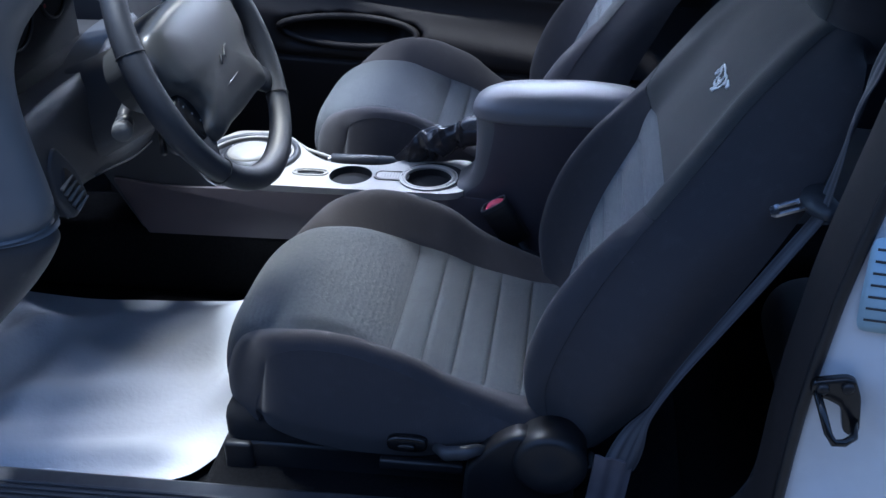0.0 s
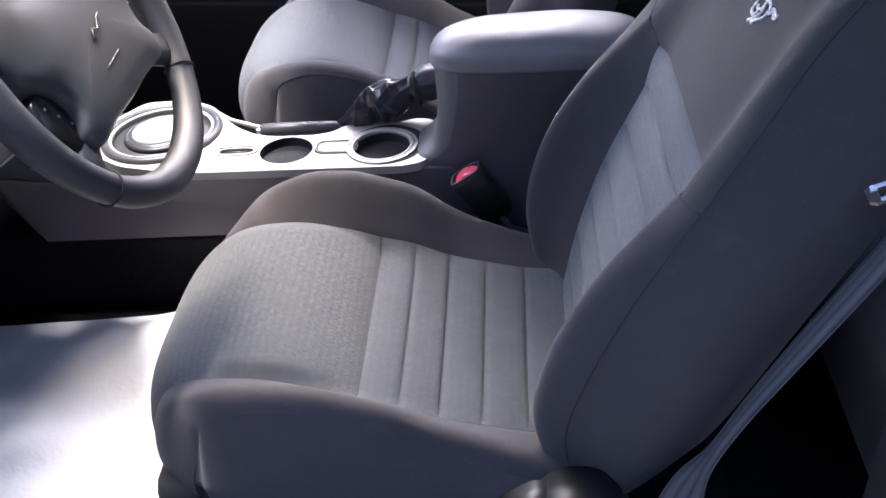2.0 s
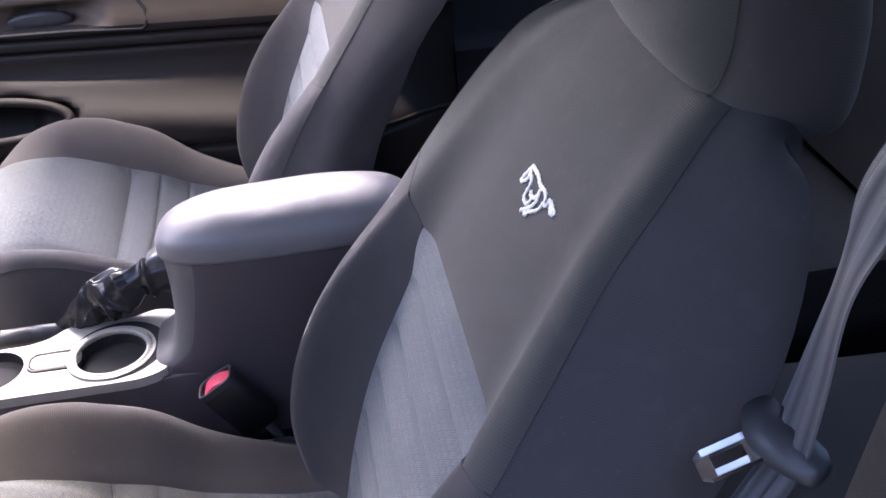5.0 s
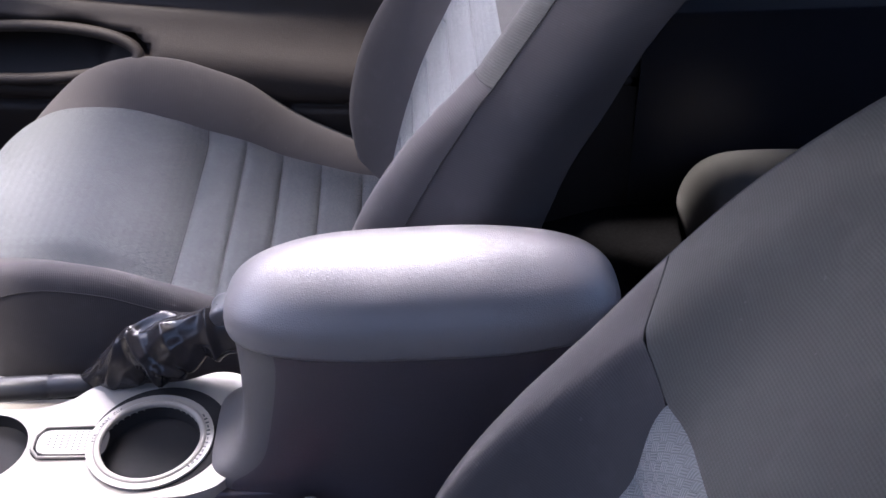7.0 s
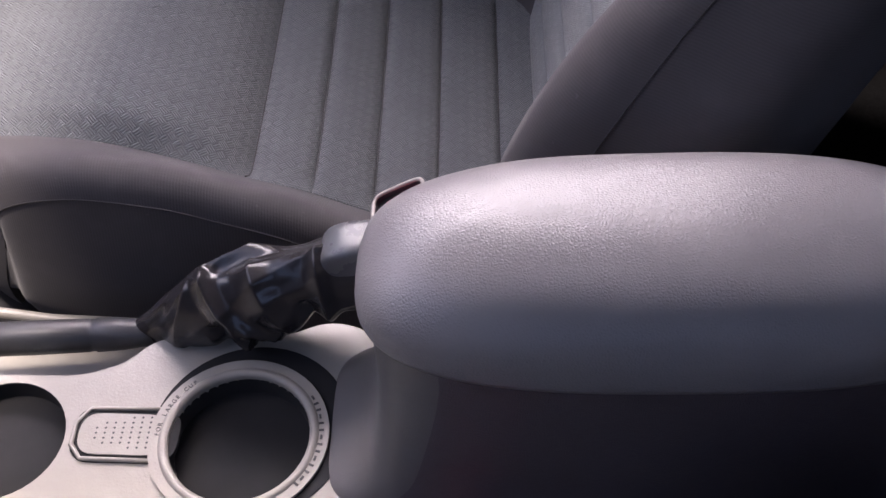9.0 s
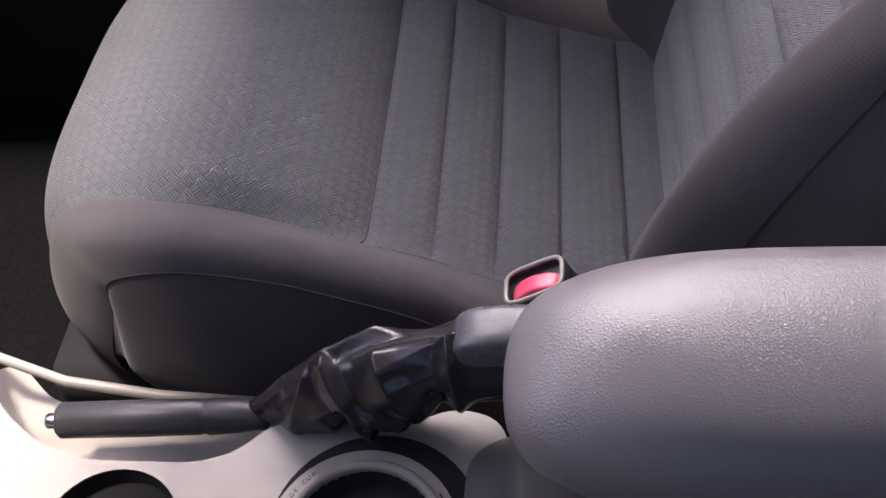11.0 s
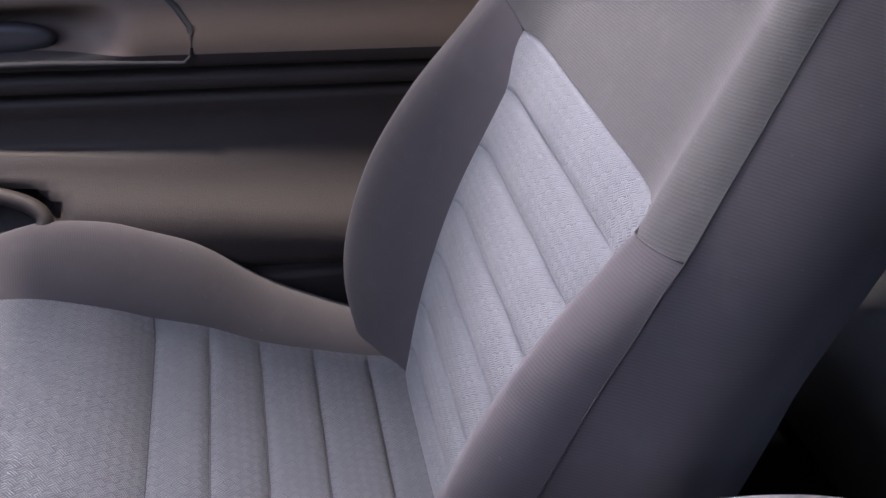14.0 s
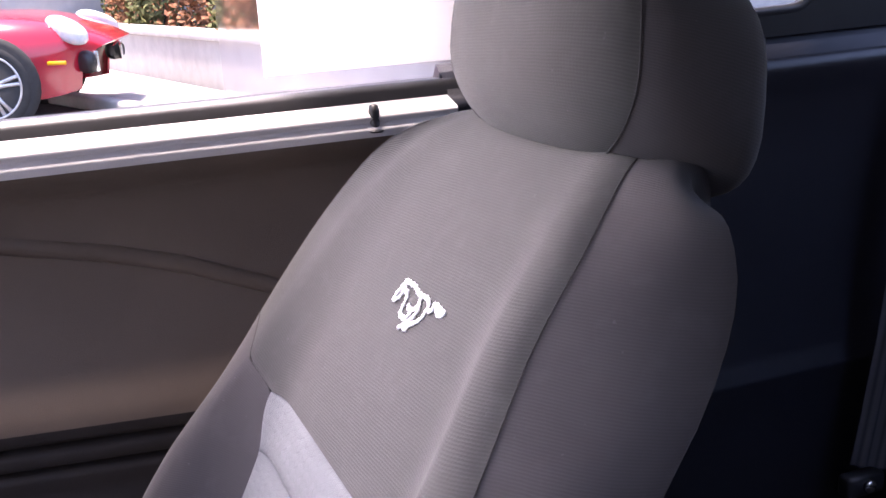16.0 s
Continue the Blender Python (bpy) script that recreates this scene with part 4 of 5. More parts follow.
    for d, z, power in ((0.0040, 0.5500, 2.9), (0.0008, 0.5520, 2.9), (0.0, 0.5555, 2.9), (0.0, 0.5620, 2.9), (0.0006, 0.5675, 2.9), (0.0024, 0.5735, 3.2), (0.0056, 0.5800, 3.1), (0.0104, 0.5860, 3.0), (0.0165, 0.5908, 2.9),
                        (0.0240, 0.5945, 2.8), (0.0330, 0.5972, 2.7), (0.0430, 0.5990, 2.6), (0.0500, 0.5998, 2.5), (0.0570, 0.6001, 2.4)):
        ring = []
        for x, y in oval(0, 0, RX - d, RY - d, 96, power):
            a = x / RX
            fall = (0.009 * max(0.0, -a) ** 2.5 + 0.008 * max(0.0, a) ** 3) * ease((z - 0.55) / 0.04)
            ring.append(bm.verts.new((LX + x, LY + y, z - fall + 0.0006 * math.sin(x * 60) * ease((z - 0.58) / 0.02))))
        rings.append(ring)
    for a, b in zip(rings, rings[1:]):
        for i in range(96):
            bm.faces.new((a[i], a[(i + 1) % 96], b[(i + 1) % 96], b[i]))
    for i in range(48):                                # closes crown and underside with strips across
        for ring in (rings[0], rings[-1]):
            loop = [ring[i], ring[i + 1], ring[95 - i], ring[(96 - i) % 96]]
            bm.faces.new(list(dict.fromkeys(loop)))
    bmesh.ops.recalc_face_normals(bm, faces=bm.faces[:])
    part("armrest_lid", bm, LID_VINYL, con, "padded grey vinyl armrest lid with creased grain")
    part("lid_tray", slab(oval(0.4275, 0.3515, 0.132, 0.050, 48, 4), 0.5475, 0.556), CONSOLE, con)
    return con


console()


def parking_brake():
    pb = thing("parking_brake", (0.1, 0.42, 0.35), "parking brake lever with wrinkled black leather boot", "parking brake")
    y, z = 0.4235, 0.4175
    part("grip", turned([(0.0, 0.0), (0.0088, 0.0), (0.0105, 0.002), (0.0108, 0.05), (0.0104, 0.083), (0.0100, 0.084), (0.0100, 0.087), (0.0107, 0.088), (0.0100, 0.104), (0.0085, 0.116), (0.0090, 0.122), (0.0, 0.123)], 24, pose(0.018, y - 0.010, z + 0.005, 0, 92, 4)), SLATE, pb, "dark grey plastic grip")
    part("release_button", turned([(0.0, 0.0), (0.0040, 0.0), (0.0046, 0.001), (0.0046, 0.012), (0.0, 0.012)], 14, pose(0.011, y - 0.0105, z + 0.005, 0, 92, 4)), CHROME, pb, "bright release button")
    path = [(0.136, 0, 0.001, 0.0100), (0.146, 0, 0.005, 0.016), (0.160, 0, 0.014, 0.025), (0.178, -0.002, 0.025, 0.031), (0.200, -0.003, 0.034, 0.032), (0.224, -0.003, 0.045, 0.032), (0.250, -0.003, 0.054, 0.029), (0.285, -0.003, 0.060, 0.026)]
    keys = [[(p[0], p[k]) for p in path] for k in (1, 2, 3)]

    # ridges (and, below nought, valleys) of the leather as seen from the side: height, half width, line in x and z
    PLEATS = [(0.0085, 0.0095, [(0.184, 0.480), (0.199, 0.459), (0.204, 0.432), (0.199, 0.408)]), (0.0060, 0.0080, [(0.184, 0.480), (0.168, 0.452), (0.158, 0.430)]),
              (0.0075, 0.0065, [(0.207, 0.455), (0.219, 0.448), (0.221, 0.428), (0.213, 0.413)]), (0.0050, 0.0140, [(0.214, 0.494), (0.226, 0.462), (0.232, 0.424)]),
              (0.0060, 0.0080, [(0.256, 0.505), (0.252, 0.446), (0.236, 0.414)]), (-0.0070, 0.0080, [(0.191, 0.450), (0.187, 0.412)]),
              (-0.0080, 0.0070, [(0.210, 0.441), (0.208, 0.412)]), (-0.0060, 0.0090, [(0.244, 0.470), (0.240, 0.438)])]

    def at(u, v):
        x = 0.136 + 0.149 * u
        r = curve_at(keys[2], x)
        a = v * 2 * math.pi
        n1 = noise.noise(Vector((u * 2.2, math.cos(a) * 1.1, math.sin(a) * 1.1)))
        n2 = noise.noise(Vector((u * 3.1 + 7, math.cos(a) * 1.6, math.sin(a) * 1.6)))
        side = Vector((x, z + curve_at(keys[1], x) + 0.9 * r * math.sin(a)))
        near = ease((0.35 - math.cos(a)) / 0.7)
        fold = (1 - near) * 0.0090 * (0.55 - abs(math.sin(6.3 * u - 1.3 * math.cos(a + 0.5) + 1.6 * n1 + 0.5))) + 0.0016 * (0.5 - abs(math.sin(11 * u + 3 * a + 3 * n2)))
        for amount, width, line in PLEATS:
            best = 1.0
            for p, q in zip(line, line[1:]):
                p, q = Vector(p), Vector(q)
                k = max(0.0, min(1.0, (side - p).dot(q - p) / (q - p).length_squared))
                best = min(best, (side - p - (q - p) * k).length)
            fold += near * amount * max(0.0, 1 - best / width) ** 1.4
        r = 0.90 * r + fold * min(1.0, u * 6) * (1 if u < 0.80 else max(0.12, 1 - (u - 0.80) * 5))
        cz = math.sin(a)
        return (x + 0.006 * math.sin(a) * (-1), y + curve_at(keys[0], x) + 0.78 * r * math.cos(a), z + curve_at(keys[1], x) + r * (cz if cz > -0.4 else -0.4 + (cz + 0.4) * 0.5))

    sheet("leather_boot", at, span(0, 1, 140), span(0, 1, 130), LEATHER, pb, "wrinkled glossy black leather boot", flip=True)
    part("boot_collar", pillow(0.252, 0.320, 0.4060, 0.4345, 0.470, 0.5045, 6.0, 5.0, 48, 22), COLLAR, pb, "folded leather collar at the top of the boot")
    return pb


parking_brake()


def buckle(name, at, lean, k, slot, label):
    """slot: whether the tongue's slot shows beside the button, else the button fills the top."""
    b = thing(name, (at[0] + 0.02, at[1], FLOOR + 0.06), label, "seat belt buckle", "belt buckles")
    m = Matrix.Translation(at) @ pose(0, 0, 0, 0, lean, 0) @ Matrix.Scale(k, 4)
    outline = oval(0.002, 0, 0.0190, 0.0125, 36, 4.5)
    bm = slab(outline, -0.062, -0.003, m, 0.002)
    part("housing", bm, BLACK, b, "black plastic buckle housing")
    rim = holed_plate(outline, [oval(0.002, 0, 0.0165, 0.0102, 36, 4.5)], 0.0, 0.005)
    rim.transform(m)
    part("rim", rim, SLATE, b, "grey rim round the button", smooth=False)
    edge = tube([tuple(m @ Vector((x, y, 0.0002))) for x, y in oval(0.002, 0, 0.0178, 0.0113, 40, 4.5)], 0.0014 * k, 6, True)
    part("rim_edge", edge, SILVER if slot else SLATE, b)
    y0, y1 = (-0.0100, 0.0018) if slot else (-0.0092, 0.0085)
    bm = pillow(-0.0135, 0.0175, y0, y1, -0.010, -0.0028, 6.0, 5.0, 40, 14)
    bm.transform(m)
    part("release_button", bm, RED, b, "red plastic release button")
    low = m @ Vector((0.004, 0, -0.055))
    part("stalk", tube([tuple(low), (low.x + 0.03, low.y, low.z - 0.05), (low.x + 0.05, low.y, FLOOR + 0.03)], 0.011, 8, flat=0.5), BLACK, b, "black stalk down to the floor")
    return b


buckle("driver_buckle", (0.322, 0.260, 0.424), -32, 1.22, False, "black belt buckle with red button beside the driver's cushion")
buckle("passenger_buckle", (0.291, 0.464, 0.488), -30, 0.98, True, "black belt buckle with red button beside the passenger cushion")


# ---- driver's belt ----
def strap(points, width, turn=(0, 1, 0), thick=0.0012, n=40):
    """Webbing along points; turn: the webbing's face direction at each point or for all."""
    pts = [Vector(p) for p in points]
    keys = [[(i, p[k]) for i, p in enumerate(pts)] for k in range(3)]
    faces = [Vector(t) for t in turn] if isinstance(turn[0], (tuple, Vector)) else [Vector(turn)] * len(pts)
    fk = [[(i, f[k]) for i, f in enumerate(faces)] for k in range(3)]
    end = len(pts) - 1

    def at(u, v):
        t = u * end
        p = Vector([curve_at(k, t) for k in keys])
        d = Vector([curve_at(k, min(end, t + 0.02)) - curve_at(k, max(0, t - 0.02)) for k in keys]).normalized()
        f = Vector([curve_at(k, t) for k in fk])
        s = d.cross(f).normalized()
        nrm = s.cross(d)
        return p + s * v * width / 2 + nrm * 0.0018 * math.cos(v * 7)

    return at, span(0, 1, n), span(-1, 1, 12)


def seat_belt():
    sb = thing("seat_belt", (0.51, -0.29, FLOOR), "grey webbing seat belt with chrome tongue beside the driver's seat", "seat belt")
    low = [(0.508, -0.280, 0.270), (0.514, -0.278, 0.315), (0.520, -0.276, 0.362)]
    at, us, vs = strap(low, 0.046, (0, 1, 0), n=14)
    sheet("sleeve", at, us, vs, plain("mauve grey plastic sleeve", (0.15, 0.135, 0.145), 0.6), sb, "mauve grey plastic anchor sleeve", skirt=0.004)
    main = [(0.521, -0.274, 0.355), (0.534, -0.272, 0.395), (0.552, -0.270, 0.437), (0.580, -0.267, 0.492), (0.620, -0.265, 0.560), (0.665, -0.263, 0.634), (0.712, -0.260, 0.712)]
    at, us, vs = strap([(x + 0.005, y, z - 0.003) for x, y, z in main], 0.037, [(0.1, 1, -0.1), (0.6, 0.55, -0.35), (0.85, -0.15, -0.42), (0.86, -0.20, -0.42), (0.90, -0.12, -0.45), (0.92, -0.08, -0.45), (0.95, -0.1, -0.3)], n=60)
    sheet("lower_webbing", at, us, vs, WEBBING, sb, "grey ribbed belt webbing", skirt=0.0015)
    upper = [(0.710, -0.262, 0.708), (0.720, -0.262, 0.760), (0.729, -0.263, 0.815), (0.737, -0.268, 0.862), (0.752, -0.288, 0.93), (0.772, -0.318, 1.02), (0.778, -0.330, 1.06)]
    at, us, vs = strap(upper, 0.046, [(0.97, -0.1, -0.2), (0.95, -0.25, -0.2), (0.9, -0.4, -0.2), (0.9, -0.2, 0.1), (0.8, -0.5, 0), (0.4, -0.9, 0), (0.1, -1, 0)])
    sheet("upper_webbing", at, us, vs, WEBBING, sb, "grey ribbed belt webbing", skirt=0.0015)
    m = Matrix.Translation((0.710, -0.262, 0.712)) @ Matrix(((0.10, -0.93, 0.35, 0), (-0.99, -0.12, 0.0, 0), (0.05, -0.35, -0.93, 0), (0, 0, 0, 1)))
    part("tongue_body", slab(rounded([(-0.034, -0.010), (0.030, -0.012), (0.036, 0.006), (0.010, 0.016), (-0.012, 0.020), (-0.036, 0.008)], 5, 0.008), -0.005, 0.006, m, 0.002), SLATE, sb, "grey plastic tongue body")
    blade = holed_plate([(-0.012, 0.0), (0.012, 0.0), (0.012, 0.036), (0.008, 0.041), (-0.008, 0.041), (-0.012, 0.036)], [[(-0.006, 0.012), (0.006, 0.012), (0.006, 0.032), (-0.006, 0.032)]], 0.0015, 0.003)
    blade.transform(m @ pose(-0.008, 0.010, 0, 0, 0, 8))
    part("tongue_blade", blade, CHROME, sb, "bright steel tongue blade", smooth=False)
    part("guide_loop", box(0.745, 0.805, -0.352, -0.330, 1.045, 1.085, 0.006), SLATE, sb)
    return sb


seat_belt()


# ---- steering wheel, column and dashboard ----
def steering():
    wheel = thing("steering_wheel", (-0.04, 0.02, 0.757), "dark leather four-spoke steering wheel with padded hub", "steering wheel")
    m = Matrix.Translation((-0.04, 0.02, 0.757)) @ Matrix.Rotation(radians(-25), 4, "Y") @ Matrix(((0, 0, 1, 0), (1, 0, 0, 0), (0, 1, 0, 0), (0, 0, 0, 1)))
    # in the wheel's plane: x across the car, y up, z towards the driver
    R = 0.180
    def put(bm):
        bm.transform(m)
        return bm
    pts = [(R * math.cos(a), R * math.sin(a), 0.0) for a in span(0, 2 * math.pi, 72)[:-1]]
    part("rim", put(tube(pts, [0.0158 + 0.0022 * (math.cos(2 * a) ** 2) for a in span(0, 2 * math.pi, 72)[:-1]], 16, True)), WHEEL_SKIN, wheel, "dark leather wrapped rim")
    for a in (0.32, 2.82, -0.75, -2.39):
        part("rim_seam", put(tube([((R + 0.0172 * math.cos(b)) * math.cos(a), (R + 0.0172 * math.cos(b)) * math.sin(a), 0.0172 * math.sin(b)) for b in span(0, 2 * math.pi, 18)[:-1]], 0.0011, 5, True)), THREAD, wheel)
    half = [(0.0, -0.094), (0.060, -0.092), (0.105, -0.096), (0.118, -0.076), (0.102, -0.056), (0.108, -0.030), (0.140, -0.004), (0.146, 0.040), (0.128, 0.066), (0.060, 0.074)]
    shield = rounded(half + [(0.0, 0.076)] + [(-a, b) for a, b in half[:0:-1]], 4, 0.014)
    hub = bmesh.new()
    loops = []
    for k, zz in ((0.97, -0.058), (1.0, -0.030), (1.0, -0.004), (0.985, 0.006), (0.95, 0.0125), (0.88, 0.0165), (0.70, 0.0190), (0.45, 0.0205), (0.20, 0.0210)):
        loops.append([hub.verts.new((x * k, y * k, zz - 2.6 * max(0.0, abs(x * k) - 0.085) ** 2 - (1.6 * max(0.0, y * k - 0.030) ** 2 if zz > 0 else 0))) for x, y in shield])
    for a, b in zip(loops, loops[1:]):
        for i in range(len(shield)):
            j = (i + 1) % len(shield)
            hub.faces.new((a[i], a[j], b[j], b[i]))
    hub.faces.new(loops[-1])
    bmesh.ops.recalc_face_normals(hub, faces=hub.faces[:])
    hub = put(hub)
    part("hub_pad", hub, HUB, wheel, "smooth padded hub")
    part("hub_crease", put(tube([(-0.052, -0.050, 0.0175), (-0.02, -0.048, 0.0195), (0.012, -0.046, 0.0198)], 0.0014, 6)), HUB, wheel)
    emb = tube([(-0.018, -0.022, 0.0222), (-0.010, -0.012, 0.0228), (0.000, -0.016, 0.0228), (0.010, -0.008, 0.0228), (0.020, -0.006, 0.0222)], 0.0013, 6)
    part("hub_emblem", put(emb), HUB, wheel, "raised emblem on the hub")
    # (angle, width at the hub and at the rim)
    for a, w in ((-0.62, 0.026), (0.22, 0.026), (math.pi - 0.22, 0.026), (math.pi + 0.68, 0.024)):
        c, s = math.cos(a), math.sin(a)
        part("spoke", put(tube([(0.075 * c, 0.055 * s, -0.020), (0.105 * c, 0.095 * s, -0.012), (0.145 * c, 0.145 * s, -0.008), (0.184 * c, 0.184 * s, -0.001)], [w * 1.2, w, w * 0.8, w * 0.8], 14, flat=0.5, up=(0, 0, 1))), WHEEL_SKIN, wheel)
    for s in (-1, 1):
        pod = slab(rounded([(0.088 * s, 0.002), (0.142 * s, -0.020), (0.150 * s, -0.052), (0.118 * s, -0.086), (0.080 * s, -0.062)], 4, 0.012), -0.022, 0.000, None, 0.004)
        part("button_pod", put(pod), GLOSS, wheel, "glossy black button pod")
        for k in range(3):
            part("button_mark", put(box(s * (0.128 - 0.010 * k) - 0.0013, s * (0.128 - 0.010 * k) + 0.0013, -0.032 - 0.014 * k, -0.0295 - 0.014 * k, 0.000, 0.0006, 0)), ALLOY, wheel, smooth=False)
    col = thing("steering_column", (-0.2, 0.02, 0.70), "dark plastic steering column shroud with lever", "steering column")
    def ring(z, rx, ry, dy):
        return [tuple(m @ Vector((x, y + dy, z))) for x, y in oval(0, 0, rx, ry, 28, 3)]
    bm = bmesh.new()
    loops = [[bm.verts.new(p) for p in ring(*q)] for q in ((-0.035, 0.050, 0.048, 0), (-0.05, 0.052, 0.052, -0.002), (-0.14, 0.058, 0.060, -0.006), (-0.32, 0.070, 0.070, -0.012))]
    for a, b in zip(loops, loops[1:]):
        for i in range(28):
            bm.faces.new((a[i], a[(i + 1) % 28], b[(i + 1) % 28], b[i]))
    bm.faces.new(loops[0])
    bmesh.ops.recalc_face_normals(bm, faces=bm.faces[:])
    part("shroud", bm, DASH, col, "dark plastic column shroud")
    part("lever", tube([(-0.13, -0.035, 0.705), (-0.118, -0.085, 0.706), (-0.108, -0.112, 0.700)], 0.0075, 12), SLATE, col, "dark turn signal lever")
    part("lever_ring", turned([(0.0118, 0), (0.0128, 0.002), (0.0128, 0.014), (0.0118, 0.016)], 20, look((-0.108, -0.112, 0.700), (-0.13, -0.035, 0.705))), MID_GREY, col, "pale grey ring on the lever")
    part("lever_knob", turned([(0.010, -0.018), (0.0118, -0.015), (0.0118, -0.001), (0.010, 0.0)], 20, look((-0.108, -0.112, 0.700), (-0.13, -0.035, 0.705))), SLATE, col, "dark knob of the lever")
    part("lower_lever", tube([(-0.10, -0.02, 0.655), (-0.085, -0.055, 0.64)], 0.005, 8), BLACK, col)
    return wheel


steering()


def dashboard():
    dash = thing("dashboard", (-0.5, 0.3, 0.45), "dark plastic dashboard with hooded gauges", "dashboard")
    prof = [(-1.0, 0.76), (-0.80, 0.80), (-0.56, 0.805), (-0.44, 0.79), (-0.405, 0.765), (-0.40, 0.73), (-0.43, 0.69), (-0.45, 0.60), (-0.43, 0.545), (-0.44, 0.47), (-0.52, 0.43), (-0.70, 0.42)]
    part("pad", extruded(prof, -0.345, 1.02, 24)[0], DASH, dash, "dark grained dashboard pad")
    # brow over the gauges
    def hood(u, v):
        a = math.pi * (0.02 + 0.96 * v)
        return (-0.60 + 0.42 * u - 0.03 * u * math.cos(a) ** 2, -0.02 - 0.245 * math.cos(a) * (1 - 0.1 * (1 - u)), 0.745 + (0.195 * math.sin(a) ** 0.7) * (1 - 0.30 * (1 - u)))
    brow = sheet("gauge_hood", hood, span(0, 1, 14), span(0, 1, 40), DASH, dash, "hood over the gauges", skirt=0.02)
    part("gauge_panel", box(-0.322, -0.308, -0.25, 0.21, 0.70, 0.90, 0.004), FOAM_AND_SHADE, brow, "black gauge face")
    for cy, r in ((-0.11, 0.050), (0.03, 0.052), (0.145, 0.040)):
        g = tube([(-0.306, cy + r * math.cos(a), 0.80 + r * math.sin(a)) for a in span(0, 2 * math.pi, 30)[:-1]], 0.003, 6, True)
        part("gauge_ring", g, BLACK, brow)
        for k in range(9):
            a = -0.6 + k * (math.pi + 1.2) / 8
            part("gauge_mark", box(-0.3075, -0.3065, cy + 0.78 * r * math.cos(a) - 0.0025, cy + 0.78 * r * math.cos(a) + 0.0025, 0.80 + 0.78 * r * math.sin(a) - 0.0025, 0.80 + 0.78 * r * math.sin(a) + 0.0025, 0), RED_LENS, brow, smooth=False)
    # outboard end of the dashboard, close to the open door: its rear edge swings round the gauges
    EDGE = [(0.48, -0.26), (0.533, -0.205), (0.584, -0.156), (0.63, -0.122), (0.661, -0.110), (0.70, -0.115), (0.75, -0.123), (0.80, -0.128), (0.845, -0.124), (0.884, -0.105), (0.917, -0.076), (0.95, -0.045)]

    def end(z0, z1):
        def f(u, v):
            z = z0 + (z1 - z0) * u
            e = curve_at(EDGE, z)
            back, out = max(0.0, 0.30 - v) / 0.30, max(0.0, v - 0.30) / 0.70
            tuck = 0.012 * (max(0.0, 1 - u * 9) ** 2 + max(0.0, u * 9 - 8) ** 2)
            return (e - 0.075 * back**2 - 0.20 * out**1.9 - tuck, -0.300 + 0.045 * back - 0.095 * out**0.7, z)
        return f
    sheet("end_pod", end(0.664, 0.955), span(0, 1, 34), span(0, 1, 22), DASH_LIT, dash, "rounded outboard end of the dashboard", skirt=0.01, flip=True)
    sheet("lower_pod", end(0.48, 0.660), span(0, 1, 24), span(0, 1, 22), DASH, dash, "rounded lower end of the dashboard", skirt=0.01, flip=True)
    # knee panel round and under the column, rolled over at its top and bottom edges
    def knee(u, v):
        y = -0.275 + 0.560 * v
        top = 0.728 + 0.016 * math.sin(min(1.0, v * 1.6) * math.pi)
        low = 0.596 - 0.088 * ease((y + 0.10) / 0.36) - 0.03 * ease((-0.05 - y) / 0.2)
        x = -0.186 - 0.052 * ease((y + 0.05) / 0.30)
        if u < 0.25:
            k = (0.25 - u) / 0.25
            return (x - 0.014 - 0.055 * k**1.2, y, top - 0.004 - 0.012 * k)
        if u > 0.85:
            k = (u - 0.85) / 0.15
            return (x - 0.012 - 0.06 * k, y, low + 0.004 * k)
        k = (u - 0.25) / 0.60
        r = 0.014 * (max(0.0, 1 - k * 6) ** 2 + max(0.0, k * 6 - 5) ** 2)
        return (x - r - 0.006 * k, y, top - 0.004 + (low - top + 0.004) * k)
    sheet("knee_panel", knee, span(0, 1, 44), span(0, 1, 30), DASH, dash, "sloping knee panel", skirt=0.006)
    part("panel_joint", tube([(-0.195 - 0.05 * ease((y + 0.05) / 0.3), y, 0.602 - 0.088 * ease((y + 0.10) / 0.36)) for y in span(-0.04, 0.26, 20)], 0.0016, 6), THREAD, dash)
    # black for the shade in the gauge cavity; also stops sun leaking through
    part("gauge_floor", box(-0.55, -0.205, -0.275, 0.285, 0.694, 0.712, 0.004), FOAM_AND_SHADE, dash, "ledge below the gauges")
    part("under_dash", box(-0.80, -0.42, -0.29, 0.285, 0.47, 0.50, 0.01), BLACK, dash, "black underside of the dashboard")
    mv = Matrix.Translation((-0.186, -0.150, 0.640)) @ pose(0, 0, 0, 26, -4, -8)
    bez = slab(rounded([(-0.024, -0.052), (0.020, -0.056), (0.030, -0.006), (0.022, 0.046), (-0.006, 0.036), (-0.026, -0.004)], 6, 0.016), -0.012, 0.006, mv @ Matrix(((0, 0, 1, 0), (1, 0, 0, 0), (0, 1, 0, 0), (0, 0, 0, 1))), 0.005, 3)
    v = part("side_vent", bez, DASH, dash, "small slatted side vent")
    inner = slab(rounded([(-0.014, -0.046), (0.014, -0.048), (0.019, -0.006), (0.012, 0.018), (-0.014, -0.006)], 5, 0.010), 0.004, 0.0072, mv @ Matrix(((0, 0, 1, 0), (1, 0, 0, 0), (0, 1, 0, 0), (0, 0, 0, 1))))
    part("vent_opening", inner, BLACK, v)
    for k in range(5):
        bm = box(0.006, 0.011, -0.015, 0.017, -0.0016, 0.0016, 0.001, 1)
        bm.transform(mv @ Matrix.Translation((0, 0, -0.041 + 0.0105 * k)) @ pose(0, 0, 0, -14, 25, 0))
        part("slat", bm, MID_GREY, v, smooth=False)
